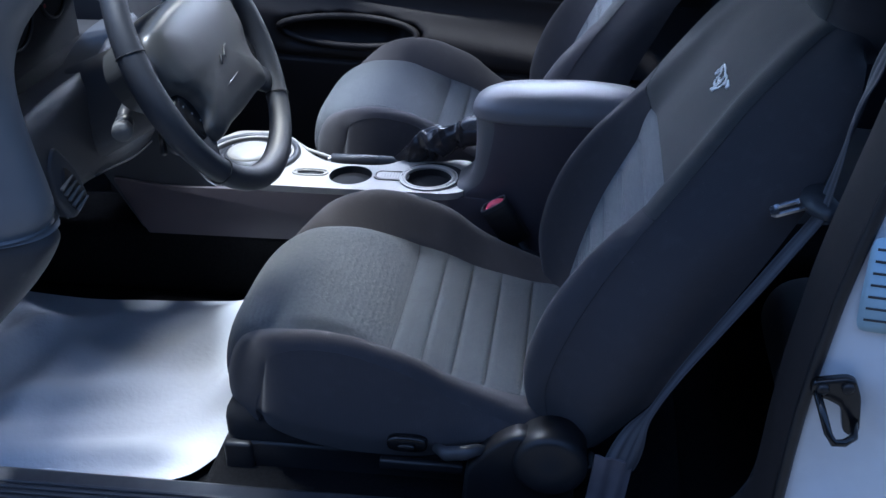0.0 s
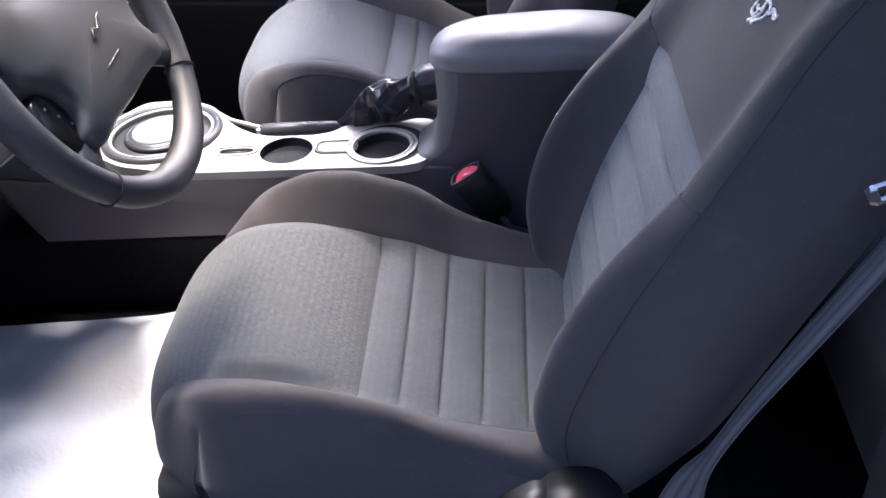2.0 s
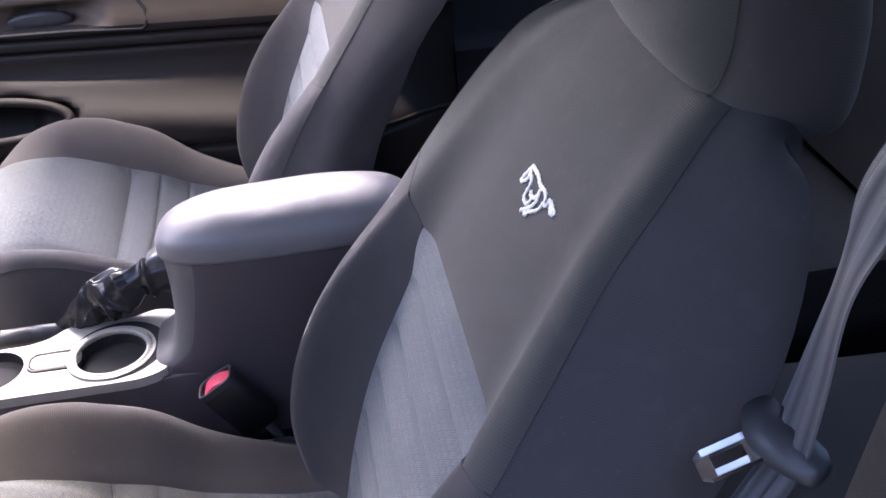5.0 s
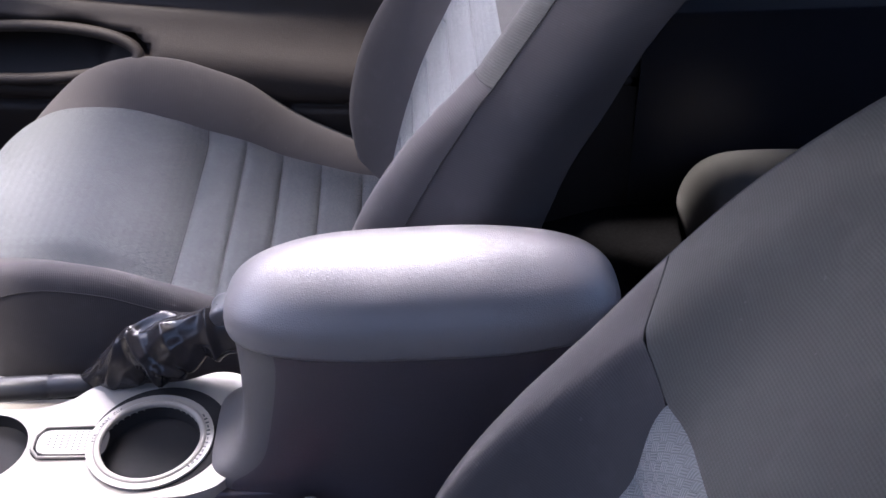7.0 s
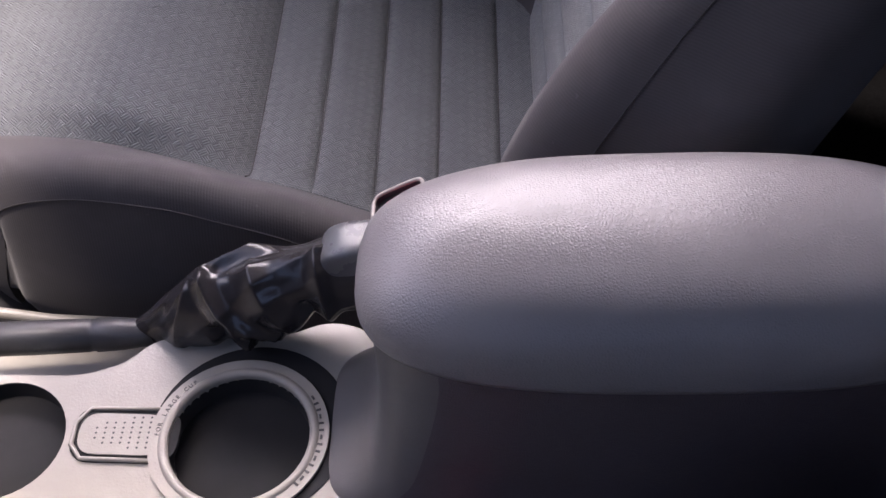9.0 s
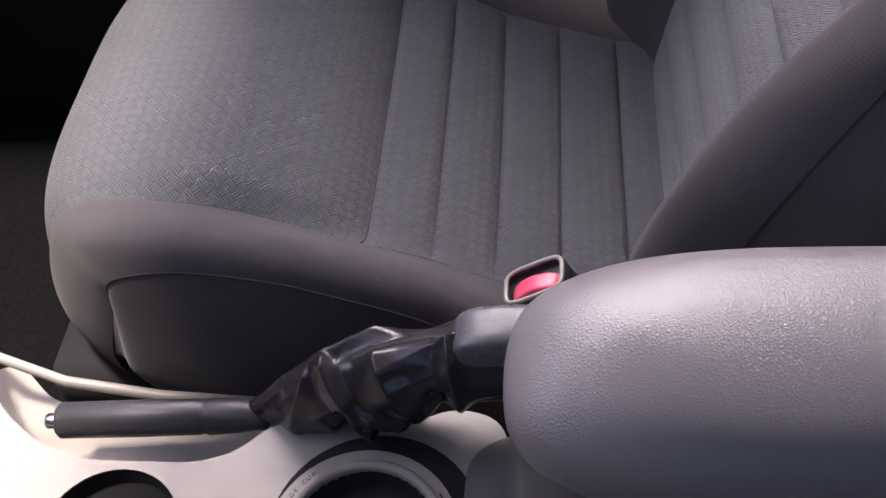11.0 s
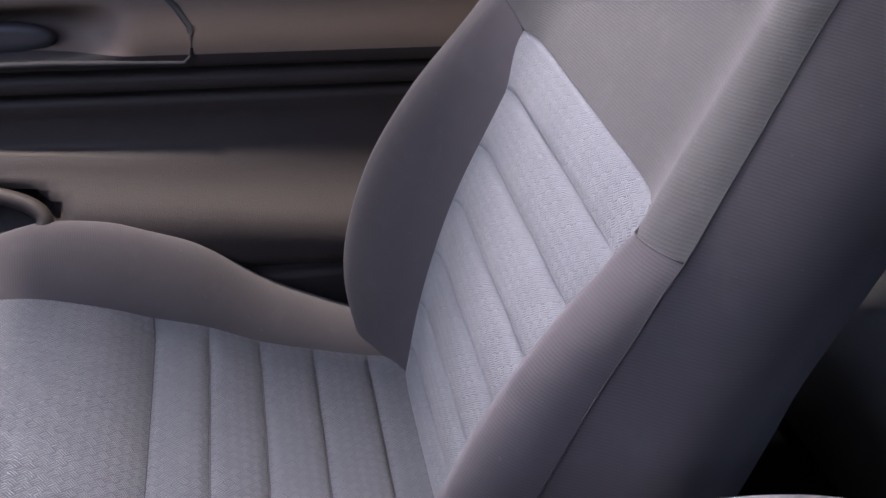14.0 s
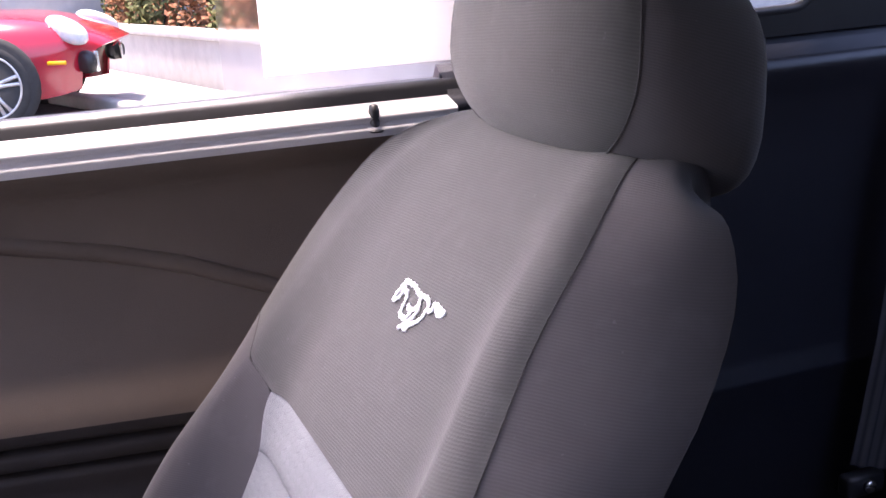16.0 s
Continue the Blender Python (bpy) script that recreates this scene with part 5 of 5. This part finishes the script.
    # middle stack running down to the console
    stack = [(-0.42, 0.765), (-0.30, 0.735), (-0.285, 0.60), (-0.275, 0.48), (-0.245, 0.425), (-0.20, 0.396)]
    bm = extruded(stack, 0.300, 0.50, 6)[0]
    # matte black in place of dashboard plastic, painting the dash top's shade
    part("radio_panel", bm, FOAM_AND_SHADE, dash, "middle stack with controls")
    part("side_cheek", slab([(-0.42, 0.765), (-0.30, 0.735), (-0.262, 0.60), (-0.215, 0.48), (-0.175, 0.425), (-0.13, 0.397), (-0.20, 0.385), (-0.20, 0.30), (-0.29, 0.30), (-0.345, 0.405), (-0.40, 0.50)], -0.004, 0.0, pose(0, 0.2985, 0, 90, 0, 0)), DASH, dash, smooth=False)
    for k in range(3):
        part("control_knob", turned([(0.016, 0), (0.015, 0.018), (0.0, 0.018)], 20, pose(-0.281, 0.335 + 0.055 * k, 0.545, 0, 86, 0)), BLACK, dash)
    return dash


dashboard()


def pedals():
    for name, y, w, label in (("brake_pedal", 0.06, 0.05, "black rubber brake pedal under the dashboard"), ("accelerator_pedal", 0.17, 0.03, "black accelerator pedal under the dashboard")):
        p = thing(name, (-0.66, y, 0.30), label, "pedal")
        bm = box(-0.008, 0.008, -w, w, -0.035, 0.035, 0.004)
        bm.transform(pose(-0.66, y, 0.32, 0, 35, 0))
        part("pad", bm, BLACK, p)
        part("arm", tube([(-0.668, y, 0.32), (-0.72, y, 0.45), (-0.74, y, 0.60)], 0.008, 8), BLACK, p)


pedals()


def floor_paper():
    rng = random.Random(4)
    folds = [(rng.uniform(-0.7, 0.0), rng.uniform(-0.3, 0.3), rng.uniform(0, math.pi), rng.uniform(0.008, 0.020)) for _ in range(16)]

    def at(u, v):
        x = -0.78 + 0.755 * u
        y = -0.292 + 0.545 * v
        z = FLOOR + 0.006
        for fx, fy, a, h in folds:
            d = (x - fx) * math.cos(a) + (y - fy) * math.sin(a)
            along = -(x - fx) * math.sin(a) + (y - fy) * math.cos(a)
            z += h * 1.5 * math.exp(-(d / 0.034) ** 2) * math.exp(-(along / 0.16) ** 2)
        z += 0.012 * noise.noise(Vector((x * 5, y * 5, 0.3))) + 0.008
        z += 0.055 * ease((0.12 - v) / 0.12) * ease((u - 0.55) / 0.3) * (1 - ease((u - 0.9) / 0.1))
        z += 0.10 * max(0.0, -0.55 - x)
        x -= 0.085 * ease((0.35 - v) / 0.35) * ease(u * 1.4 - 0.4)
        return (x, y, z)

    ob = sheet("floor_paper", at, span(0, 1, 90), span(0, 1, 64), PAPER, None, skirt=0.0012)
    tagged(ob, "crumpled white protective paper on the driver's floor", "floor mat")


floor_paper()


# ---- passenger door ----
DOOR_Y = [(0.15, 0.955), (0.30, 0.935), (0.395, 0.917), (0.402, 0.919), (0.407, 0.930), (0.412, 0.919), (0.425, 0.910), (0.445, 0.910), (0.458, 0.917), (0.475, 0.932), (0.50, 0.950), (0.525, 0.960), (0.545, 0.964), (0.563, 0.962),
          (0.567, 0.974), (0.571, 0.962), (0.577, 0.960), (0.584, 0.961), (0.588, 0.973), (0.592, 0.961), (0.604, 0.958), (0.622, 0.961), (0.645, 0.970), (0.68, 0.986), (0.72, 0.996), (0.76, 0.997), (0.79, 0.990), (0.808, 0.976), (0.822, 0.972), (0.8265, 0.977), (0.8305, 0.973), (0.838, 0.982), (0.842, 1.0)]


def door_shift(x, v):
    """How far the lower lines of the trim drop towards the rear."""
    ledge = ease((v - 0.42) / 0.025) * ease((0.525 - v) / 0.03)
    return 0.06 * (x - 0.3) * (1.0 if v < 0.5 else ease((0.70 - v) / 0.1)) + (0.10 * (x - 0.3) - 0.004) * ledge


def door_y(x, z):
    v = z
    for _ in range(4):
        v = z + door_shift(x, v)
    return curve_at(DOOR_Y, v)


def passenger_door():
    d = thing("passenger_door", (0.2, 1.0, FLOOR), "charcoal passenger door trim with map pocket and armrest", "car door")
    zs = sorted(set(span(0.15, 0.842, 90) + [0.565, 0.569, 0.586, 0.590, 0.398, 0.402, 0.407, 0.412, 0.563, 0.567, 0.571, 0.584, 0.588, 0.592, 0.822, 0.8265, 0.8305]))
    part_x = span(-0.75, 0.72, 70)

    def panel(u, v):
        y = curve_at(DOOR_Y, v)
        y += max(0.0, 0.988 - y) * ease((u - 0.56) / 0.15) * ease((0.62 - v) / 0.05)      # the trim runs out towards the rear
        v -= door_shift(u, v)
        # map pocket mouth and pull recess pushed into the panel
        px, pz = (u + 0.055) / 0.150, (v - 0.497 + 0.05 * (u + 0.05)) / 0.030
        y += (1.014 - y) * ease((1.12 - (px**2 + pz**2) ** 0.5) / 0.22)
        rx, rz = (u - 0.09) / 0.080, (v - 0.632 + 0.03 * (u - 0.1)) / 0.020
        y += 0.045 * ease(1.3 - (rx**4 + rz**4) ** 0.25) if abs(rx) < 1.4 and abs(rz) < 1.4 else 0
        return (u, y, v)

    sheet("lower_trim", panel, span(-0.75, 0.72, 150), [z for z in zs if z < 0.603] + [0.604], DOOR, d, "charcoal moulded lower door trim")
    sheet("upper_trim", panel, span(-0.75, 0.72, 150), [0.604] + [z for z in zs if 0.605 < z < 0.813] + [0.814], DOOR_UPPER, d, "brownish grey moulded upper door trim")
    sheet("belt_ledge", panel, span(-0.75, 0.72, 60), [0.814] + [z for z in zs if z > 0.815], LEDGE_SUNLIT, d, "trim ledge along the window, paled for the sun on it")
    rim = [((-0.055 + 0.152 * math.cos(a)), 0.497 + 0.031 * math.sin(a) - 0.05 * (0.152 * math.cos(a) - 0.005)) for a in span(0, 2 * math.pi, 56)[:-1]]
    part("pocket_rim", tube([(x, door_y(x, z) - 0.004, z) for x, z in rim], 0.0075, 8, True), DOOR, d, "rounded rim of the map pocket")
    line = [(-0.40, 0.745), (-0.1, 0.775), (0.10, 0.775), (0.312, 0.757), (0.40, 0.737), (0.461, 0.718), (0.534, 0.688), (0.62, 0.645)]
    part("upper_welt", tube([(x, door_y(x, z) + 0.0030, z) for x, z in line], 0.0085, 14), DOOR_UPPER, d, "curved welt across the upper trim")
    seam = [(0.05, 0.775), (0.11, 0.745), (0.162, 0.712), (0.20, 0.678), (0.229, 0.645), (0.238, 0.630), (0.236, 0.606), (0.229, 0.600), (0.12, 0.610), (-0.05, 0.619)]
    part("bezel_joint", tube([(x, door_y(x, z) + 0.0004, z) for x, z in seam], 0.0030, 6), THREAD, d, "dark joint round the handle bezel")
    part("inner_handle", pillow(0.02, 0.125, 0.978, 0.996, 0.612, 0.634, 3, 2.6, 28, 12), SLATE, d, "grey door release handle")
    knob = turned([(0.0075, 0.0), (0.0085, 0.001), (0.0085, 0.002), (0.0044, 0.003), (0.0048, 0.012), (0.0052, 0.019), (0.0040, 0.024), (0.001, 0.0255)], 18, Matrix.Translation((0.640, 0.977, 0.818)))
    part("lock_knob", knob, BLACK, d, "black lock knob")
    part("belt_seal", extruded([(0.998, 0.832), (1.000, 0.850), (1.006, 0.856), (1.030, 0.856), (1.036, 0.83)], -0.62, 0.745, 1, lambda a, b, c: (b, a, c))[0], BLACK, d, "black rubber window seal")
    glass = part("window_glass", box(-0.60, 0.75, 1.020, 1.024, 0.84, 1.16, 0), GLASS, d, "clear side window", smooth=False)
    glass.visible_shadow = False
    part("outer_skin", box(-0.75, 0.745, 1.03, 1.06, 0.18, 0.852, 0.004), PAINT, d, "white painted outer skin")
    part("window_frame", box(0.74, 0.80, 1.0, 1.045, 0.84, 1.18, 0.01), BLACK, d, "black pillar beside the window")
    return d


passenger_door()


def backlit(name, colour):
    """Thin paper that lets light through."""
    n = Nodes(name)
    t, d = n.t.nodes.new("ShaderNodeBsdfTranslucent"), n.t.nodes.new("ShaderNodeBsdfDiffuse")
    mx = n.t.nodes.new("ShaderNodeMixShader")
    for k in (t, d):
        k.inputs["Color"].default_value = (*colour, 1)
    n.t.links.new(t.outputs[0], mx.inputs[1])
    n.t.links.new(d.outputs[0], mx.inputs[2])
    n.t.links.new(mx.outputs[0], n.t.nodes["Material Output"].inputs["Surface"])
    return n.mat


def window_notice():
    n = thing("window_notice", (0.65, 1.017, 0.87), "white paper notice in a clear sleeve on the window", "notice")
    part("paper", box(0.553, 0.742, 1.0150, 1.0162, 0.872, 1.14, 0), backlit("white notice paper", (0.88, 0.88, 0.88)), n, "plain white paper", smooth=False)
    film = Nodes("clear plastic sleeve")
    sleeve = part("sleeve", box(0.517, 0.750, 1.0170, 1.0180, 0.852, 1.155, 0), film.done((0.92, 0.90, 0.92), 0.25, None, 0.0, Transmission_Weight=1.0, IOR=1.02), n, "clear plastic sleeve", smooth=False)
    sleeve.visible_shadow = False


window_notice()


# ---- rear of the cabin ----
def rear_seat():
    rs = thing("rear_bench", (1.1, 0.68, FLOOR), "dark cloth rear seat behind the front seats", "rear seat")

    def cushion(u, v):
        y = 0.40 + 0.58 * v
        side = abs(2 * v - 1) ** 6
        x = curve_at([(0, 0.785), (0.15, 0.765), (0.28, 0.785), (0.40, 0.84), (1, 1.27)], u) + 0.03 * side
        z = curve_at([(0, 0.20), (0.15, 0.26), (0.28, 0.315), (0.40, 0.335), (0.7, 0.325), (1, 0.31)], u) - 0.07 * side
        return (x, y, z)

    sheet("cushion", cushion, span(0, 1, 40), span(0, 1, 30), UPPER, rs, "dark cloth cushion")

    def other(u, v):
        x, y, z = cushion(u, v)
        return (x, y - 0.66, z)

    sheet("cushion", other, span(0, 1, 40), span(0, 1, 30), UPPER, rs, "dark cloth cushion")

    def back(u, v):
        return (1.26 + 0.16 * u - 0.03 * math.sin(u * 3), -0.28 + 1.26 * v, 0.33 + 0.48 * u)

    sheet("backrest", back, span(0, 1, 14), span(0, 1, 20), BOLSTER, rs, "dark cloth rear backrest", skirt=0.08)


rear_seat()


def quarter_trim():
    q = thing("quarter_trim", (1.1, 1.0, FLOOR), "dark rear quarter trim under a small side window", "quarter trim", kind="structure")
    prof = [(0.19, 0.99), (0.40, 0.985), (0.470, 0.984), (0.484, 0.981), (0.492, 0.983), (0.500, 0.988), (0.60, 1.0), (0.74, 1.003), (0.80, 0.995), (0.828, 0.985), (0.838, 0.985), (0.842, 0.996), (0.850, 0.998), (0.856, 1.008), (0.862, 1.010), (0.868, 1.025)]

    def face(u, v):
        return (u, curve_at(prof, v), v + 0.02 * max(0, u - 0.8) * (v - 0.4))

    sheet("trim_panel", face, span(0.72, 1.50, 30), sorted(set(span(0.19, 0.868, 50) + [0.484, 0.838, 0.842, 0.856])), TRIM_DARK, q, "dark moulded trim", skirt=0.03)
    hole = rounded([(0.80, 0.885), (1.16, 0.893), (1.10, 1.12), (0.80, 1.13)], 6, 0.035)
    bm = holed_plate([(0.76, 0.86), (1.5, 0.87), (1.5, 1.18), (0.76, 1.18)], [hole], 0.0, 0.02)
    bm.transform(pose(0, 1.012, 0, 90, 0, 0))
    part("window_surround", bm, BLACK, q, "black surround of the rear side window", smooth=False)
    part("window_edge", tube([(x, 1.016, z) for x, z in hole], 0.006, 8, True), SLATE, q)
    glass = part("window_glass", box(0.78, 1.20, 1.036, 1.039, 0.86, 1.15, 0), GLASS, q, "clear rear side window", smooth=False)
    glass.visible_shadow = False
    part("outer_skin", box(0.75, 1.52, 1.045, 1.06, 0.10, 0.868, 0.004), PAINT, q, "white painted outer skin")


quarter_trim()


def rear_belt():
    rb = thing("rear_belt", (1.20, 0.955, 0.35), "grey rear seat belt hanging by the quarter trim", "seat belt")
    at, us, vs = strap([(1.205, 0.945, 0.365), (1.222, 0.945, 0.45), (1.240, 0.945, 0.55), (1.265, 0.95, 0.70), (1.30, 0.96, 0.86)], 0.05, (0.3, 1, 0))
    sheet("webbing", at, us, vs, WEBBING, rb, "grey belt webbing", skirt=0.0015)
    part("anchor", box(1.178, 1.232, 0.948, 0.970, 0.325, 0.352, 0.005), SLATE, rb, "grey anchor plate")
    part("bolt", turned([(0.008, 0), (0.008, 0.005), (0.005, 0.007)], 12, pose(1.206, 0.948, 0.339, 90, 0, 0)), CHROME, rb)


rear_belt()

# ---- outside ----
bm = bmesh.new()
bmesh.ops.create_grid(bm, x_segments=2, y_segments=2, size=400, matrix=Matrix.Translation((0, 0, GROUND)))
structure("ground", bm, ASPHALT, "pale sunlit asphalt car park", "ground")
YARD = pose(1.98, 9.39, 0, 0, 0, -79)      # the planter's near corner; x runs away from it along the wall


def yard(bm):
    bm.transform(YARD)
    return bm


structure("pavement", yard(box(-9.0, 3.55, -0.9, -0.004, GROUND, GROUND + 0.06, 0.01)), CONCRETE, "sunlit concrete strip beside the planter", "pavement")


def planter():
    p = thing("planter_wall", (2.5, 10.5, GROUND), "low pale concrete planter wall in front of shrubs", "wall", kind="structure")
    part("face", yard(box(-9.0, 3.5, 0.0, 0.2, GROUND, 0.40, 0.01)), STUCCO, p)
    part("coping", yard(box(-9.05, 3.56, -0.04, 0.26, 0.40, 0.47, 0.01)), CONCRETE, p, "pale concrete coping")
    part("soil", yard(box(-9.0, 3.5, 0.2, 4.0, GROUND, 0.34, 0)), CARPET, p, "dark planting soil")


planter()
structure("wall_outside", box(-16, 40, 15.2, 15.5, GROUND, 7.0, 0), STUCCO, "grey stucco building wall", "building wall")


def wheel_stop(x, y):
    w = thing("wheel_stop", (x, y, GROUND), "grey concrete wheel stop on the asphalt", "wheel stop")
    bm = box(-0.9, 0.9, -0.07, 0.07, GROUND, GROUND + 0.12, 0.03, 3)
    bm.transform(pose(x, y, 0, 0, 0, -72))
    part("block", bm, CONCRETE, w)


wheel_stop(0.86, 9.5)


def shrub_mesh(seed):
    rng = random.Random(seed)
    bm = bmesh.new()
    for _ in range(2600):
        a, h = rng.uniform(0, 2 * math.pi), rng.random()
        r = 0.46 * (1 - 0.35 * h) * (0.55 + 0.45 * rng.random()) * (1 + 0.18 * math.sin(3 * a + seed))
        c = Vector((r * math.cos(a), r * math.sin(a), 0.05 + 1.35 * h))
        d = Vector((rng.gauss(0, 1), rng.gauss(0, 1), rng.gauss(0.6, 1))).normalized()
        s = d.orthogonal().normalized()
        ln, wd = rng.uniform(0.05, 0.10), rng.uniform(0.015, 0.03)
        v = [bm.verts.new(c + q) for q in (Vector(), d * ln * 0.5 + s * wd, d * ln, d * ln * 0.5 - s * wd)]
        bm.faces.new(v)
    me = bpy.data.meshes.new("crown")
    bm.to_mesh(me)
    bm.free()
    return me


def shrubs():
    spots = []
    for k in range(11):
        p = YARD @ Vector((3.0 - 1.05 * k, 0.62 + 0.12 * (k % 3), 0.34))
        spots.append((p.x, p.y, 0.92 + 0.07 * (k * 3 % 4), k % 2))
    meshes = [shrub_mesh(2), shrub_mesh(5)]
    for me, mat in zip(meshes, (LEAF, LEAF_DRY)):
        me.materials.append(mat)
    for x, y, k, dry in spots:
        s = thing("shrub", (x, y, 0.34), "reddish dry shrub in the planter" if dry else "olive green shrub in the planter", "shrub", "shrubs in the planter")
        s.scale = (k, k, k)
        crown = new("crown", meshes[dry])
        crown.parent = s
        stem = part("stem", tube([(0, 0, 0), (0.02, 0.01, 0.4), (0.0, 0.02, 0.9)], [0.03, 0.02, 0.008], 6), TYRE)
        stem.parent = s


shrubs()


def red_car():
    """Parked saloon; its nose points along +x."""
    car = thing("parked_car", (-1.05, 9.9, GROUND), "red saloon car parked nose out beside the kerb", "car")
    car.rotation_euler = (0, 0, radians(-14))
    W = 0.90

    def put(ob):
        ob.parent = car
        ob.matrix_parent_inverse = Matrix.Identity(4)
        return ob

    # local: x forward, y to the far side, z up from the ground; nose at x = 2.3
    def body(u, v):
        x = -2.3 + 4.6 * u
        nose, tail = max(0.0, (x - 1.35) / 0.95), max(0.0, (-x - 1.5) / 0.8)
        half = W * (1 - 0.30 * nose**2.2 - 0.15 * tail**2)
        belt = 0.92 - 0.10 * max(0, x) / 2.3 - 0.22 * nose**2.4 - 0.05 * tail**2
        low = 0.20 + 0.05 * nose**3
        a = math.pi * v
        y = -half * math.copysign(abs(math.cos(a)) ** 0.35, math.cos(a))
        k = math.sin(a) ** 0.45
        z = low + (belt - low) * k
        pull = 0.22 * nose**2 * (abs(math.cos(a)) ** 2) + 0.05 * nose * (1 - k)
        return (x - pull, y, z)

    put(sheet("body", body, span(0, 1, 60), span(0, 1, 40), CAR_RED, None, "glossy red painted body", skirt=0.02))

    def cabin(u, v):
        x = -1.9 + 3.1 * u
        a = math.pi * v
        top = 1.45 - 0.62 * max(0.0, (x - 0.1) / 1.1) ** 1.6 - 0.55 * max(0.0, (-x - 0.9) / 1.0) ** 1.8
        half = 0.80 - 0.12 * math.sin(a)
        return (x, -half * math.copysign(abs(math.cos(a)) ** 0.5, math.cos(a)), 0.82 + (top - 0.82) * math.sin(a) ** 0.5)

    put(sheet("cabin", cabin, span(0, 1, 30), span(0, 1, 24), GLOSS, None, "dark glazed cabin", skirt=0.02))
    for x in (1.42, -1.38):
        for s in (-1, 1):
            arch = part("wheel_arch", turned([(0.372, 0), (0.372, 0.02), (0.33, 0.03), (0.0, 0.03)], 36, pose(x, s * (W + 0.008), 0.335, 90 * (1 if s < 0 else -1), 0, 0)), TYRE, None)
            put(arch)
            y = s * (W + 0.0)
            m = pose(x, y - s * 0.16, 0.33, 90 * (1 if s < 0 else -1), 0, 0)
            wheel = put(part("wheel", turned([(0.235, 0.03), (0.30, 0.02), (0.33, 0.05), (0.33, 0.17), (0.30, 0.205), (0.245, 0.21), (0.235, 0.19)], 48, m), TYRE, None, "black tyre"))
            rim = part("rim", turned([(0.238, 0.17), (0.244, 0.205), (0.236, 0.212), (0.225, 0.200), (0.215, 0.14), (0.06, 0.12), (0.0, 0.12)], 48, m), SLATE, None)
            rim.parent = wheel
            for k in range(10):
                a = 2 * math.pi * (k // 2) / 5 + (0.13 if k % 2 else -0.13) + 0.2
                sp = tube([(0.045 * math.cos(a * 1.0), 0.045 * math.sin(a), 0.195), (0.13 * math.cos(a), 0.13 * math.sin(a), 0.204), (0.23 * math.cos(a), 0.23 * math.sin(a), 0.200)], [0.022, 0.014, 0.016], 8, flat=0.7)
                sp.transform(m)
                o = part("spoke", sp, ALLOY, None, "silver alloy spoke")
                o.parent = wheel
            edge = tube([(0.238 * math.cos(a), 0.238 * math.sin(a), 0.205) for a in span(0, 2 * math.pi, 48)[:-1]], 0.010, 8, True)
            edge.transform(m)
            o = part("rim_edge", edge, ALLOY, None, "silver rim edge")
            o.parent = wheel
    for s in (-1, 1):
        lamp = pillow(-0.20, 0.20, -0.07, 0.07, -0.085, 0.085, 2.6, 2.4, 28, 14)
        lamp.transform(pose(1.98, s * 0.66, 0.70, 0, 22, s * 32))
        put(part("headlamp", lamp, LENS, None, "clear headlamp"))
        amber = box(-0.085, 0.085, -0.012, 0.012, -0.014, 0.014, 0.006)
        amber.transform(pose(1.90, s * 0.815, 0.47, 0, 0, s * 20))
        put(part("side_marker", amber, AMBER, None, "amber side marker lamp"))
        fog = pillow(-0.09, 0.09, -0.05, 0.05, -0.085, 0.085, 3, 2.4, 24, 12)
        fog.transform(pose(2.10, s * 0.66, 0.45, 0, 0, s * 42))
        put(part("fog_recess", fog, BLACK, None, "dark fog lamp recess"))
        chrome = box(-0.012, 0.012, -0.02, 0.02, -0.08, 0.08, 0.006)
        chrome.transform(pose(2.16, s * 0.60, 0.45, 0, 0, s * 42))
        put(part("fog_trim", chrome, CHROME, None, "bright fog lamp trim"))
    return car


red_car()
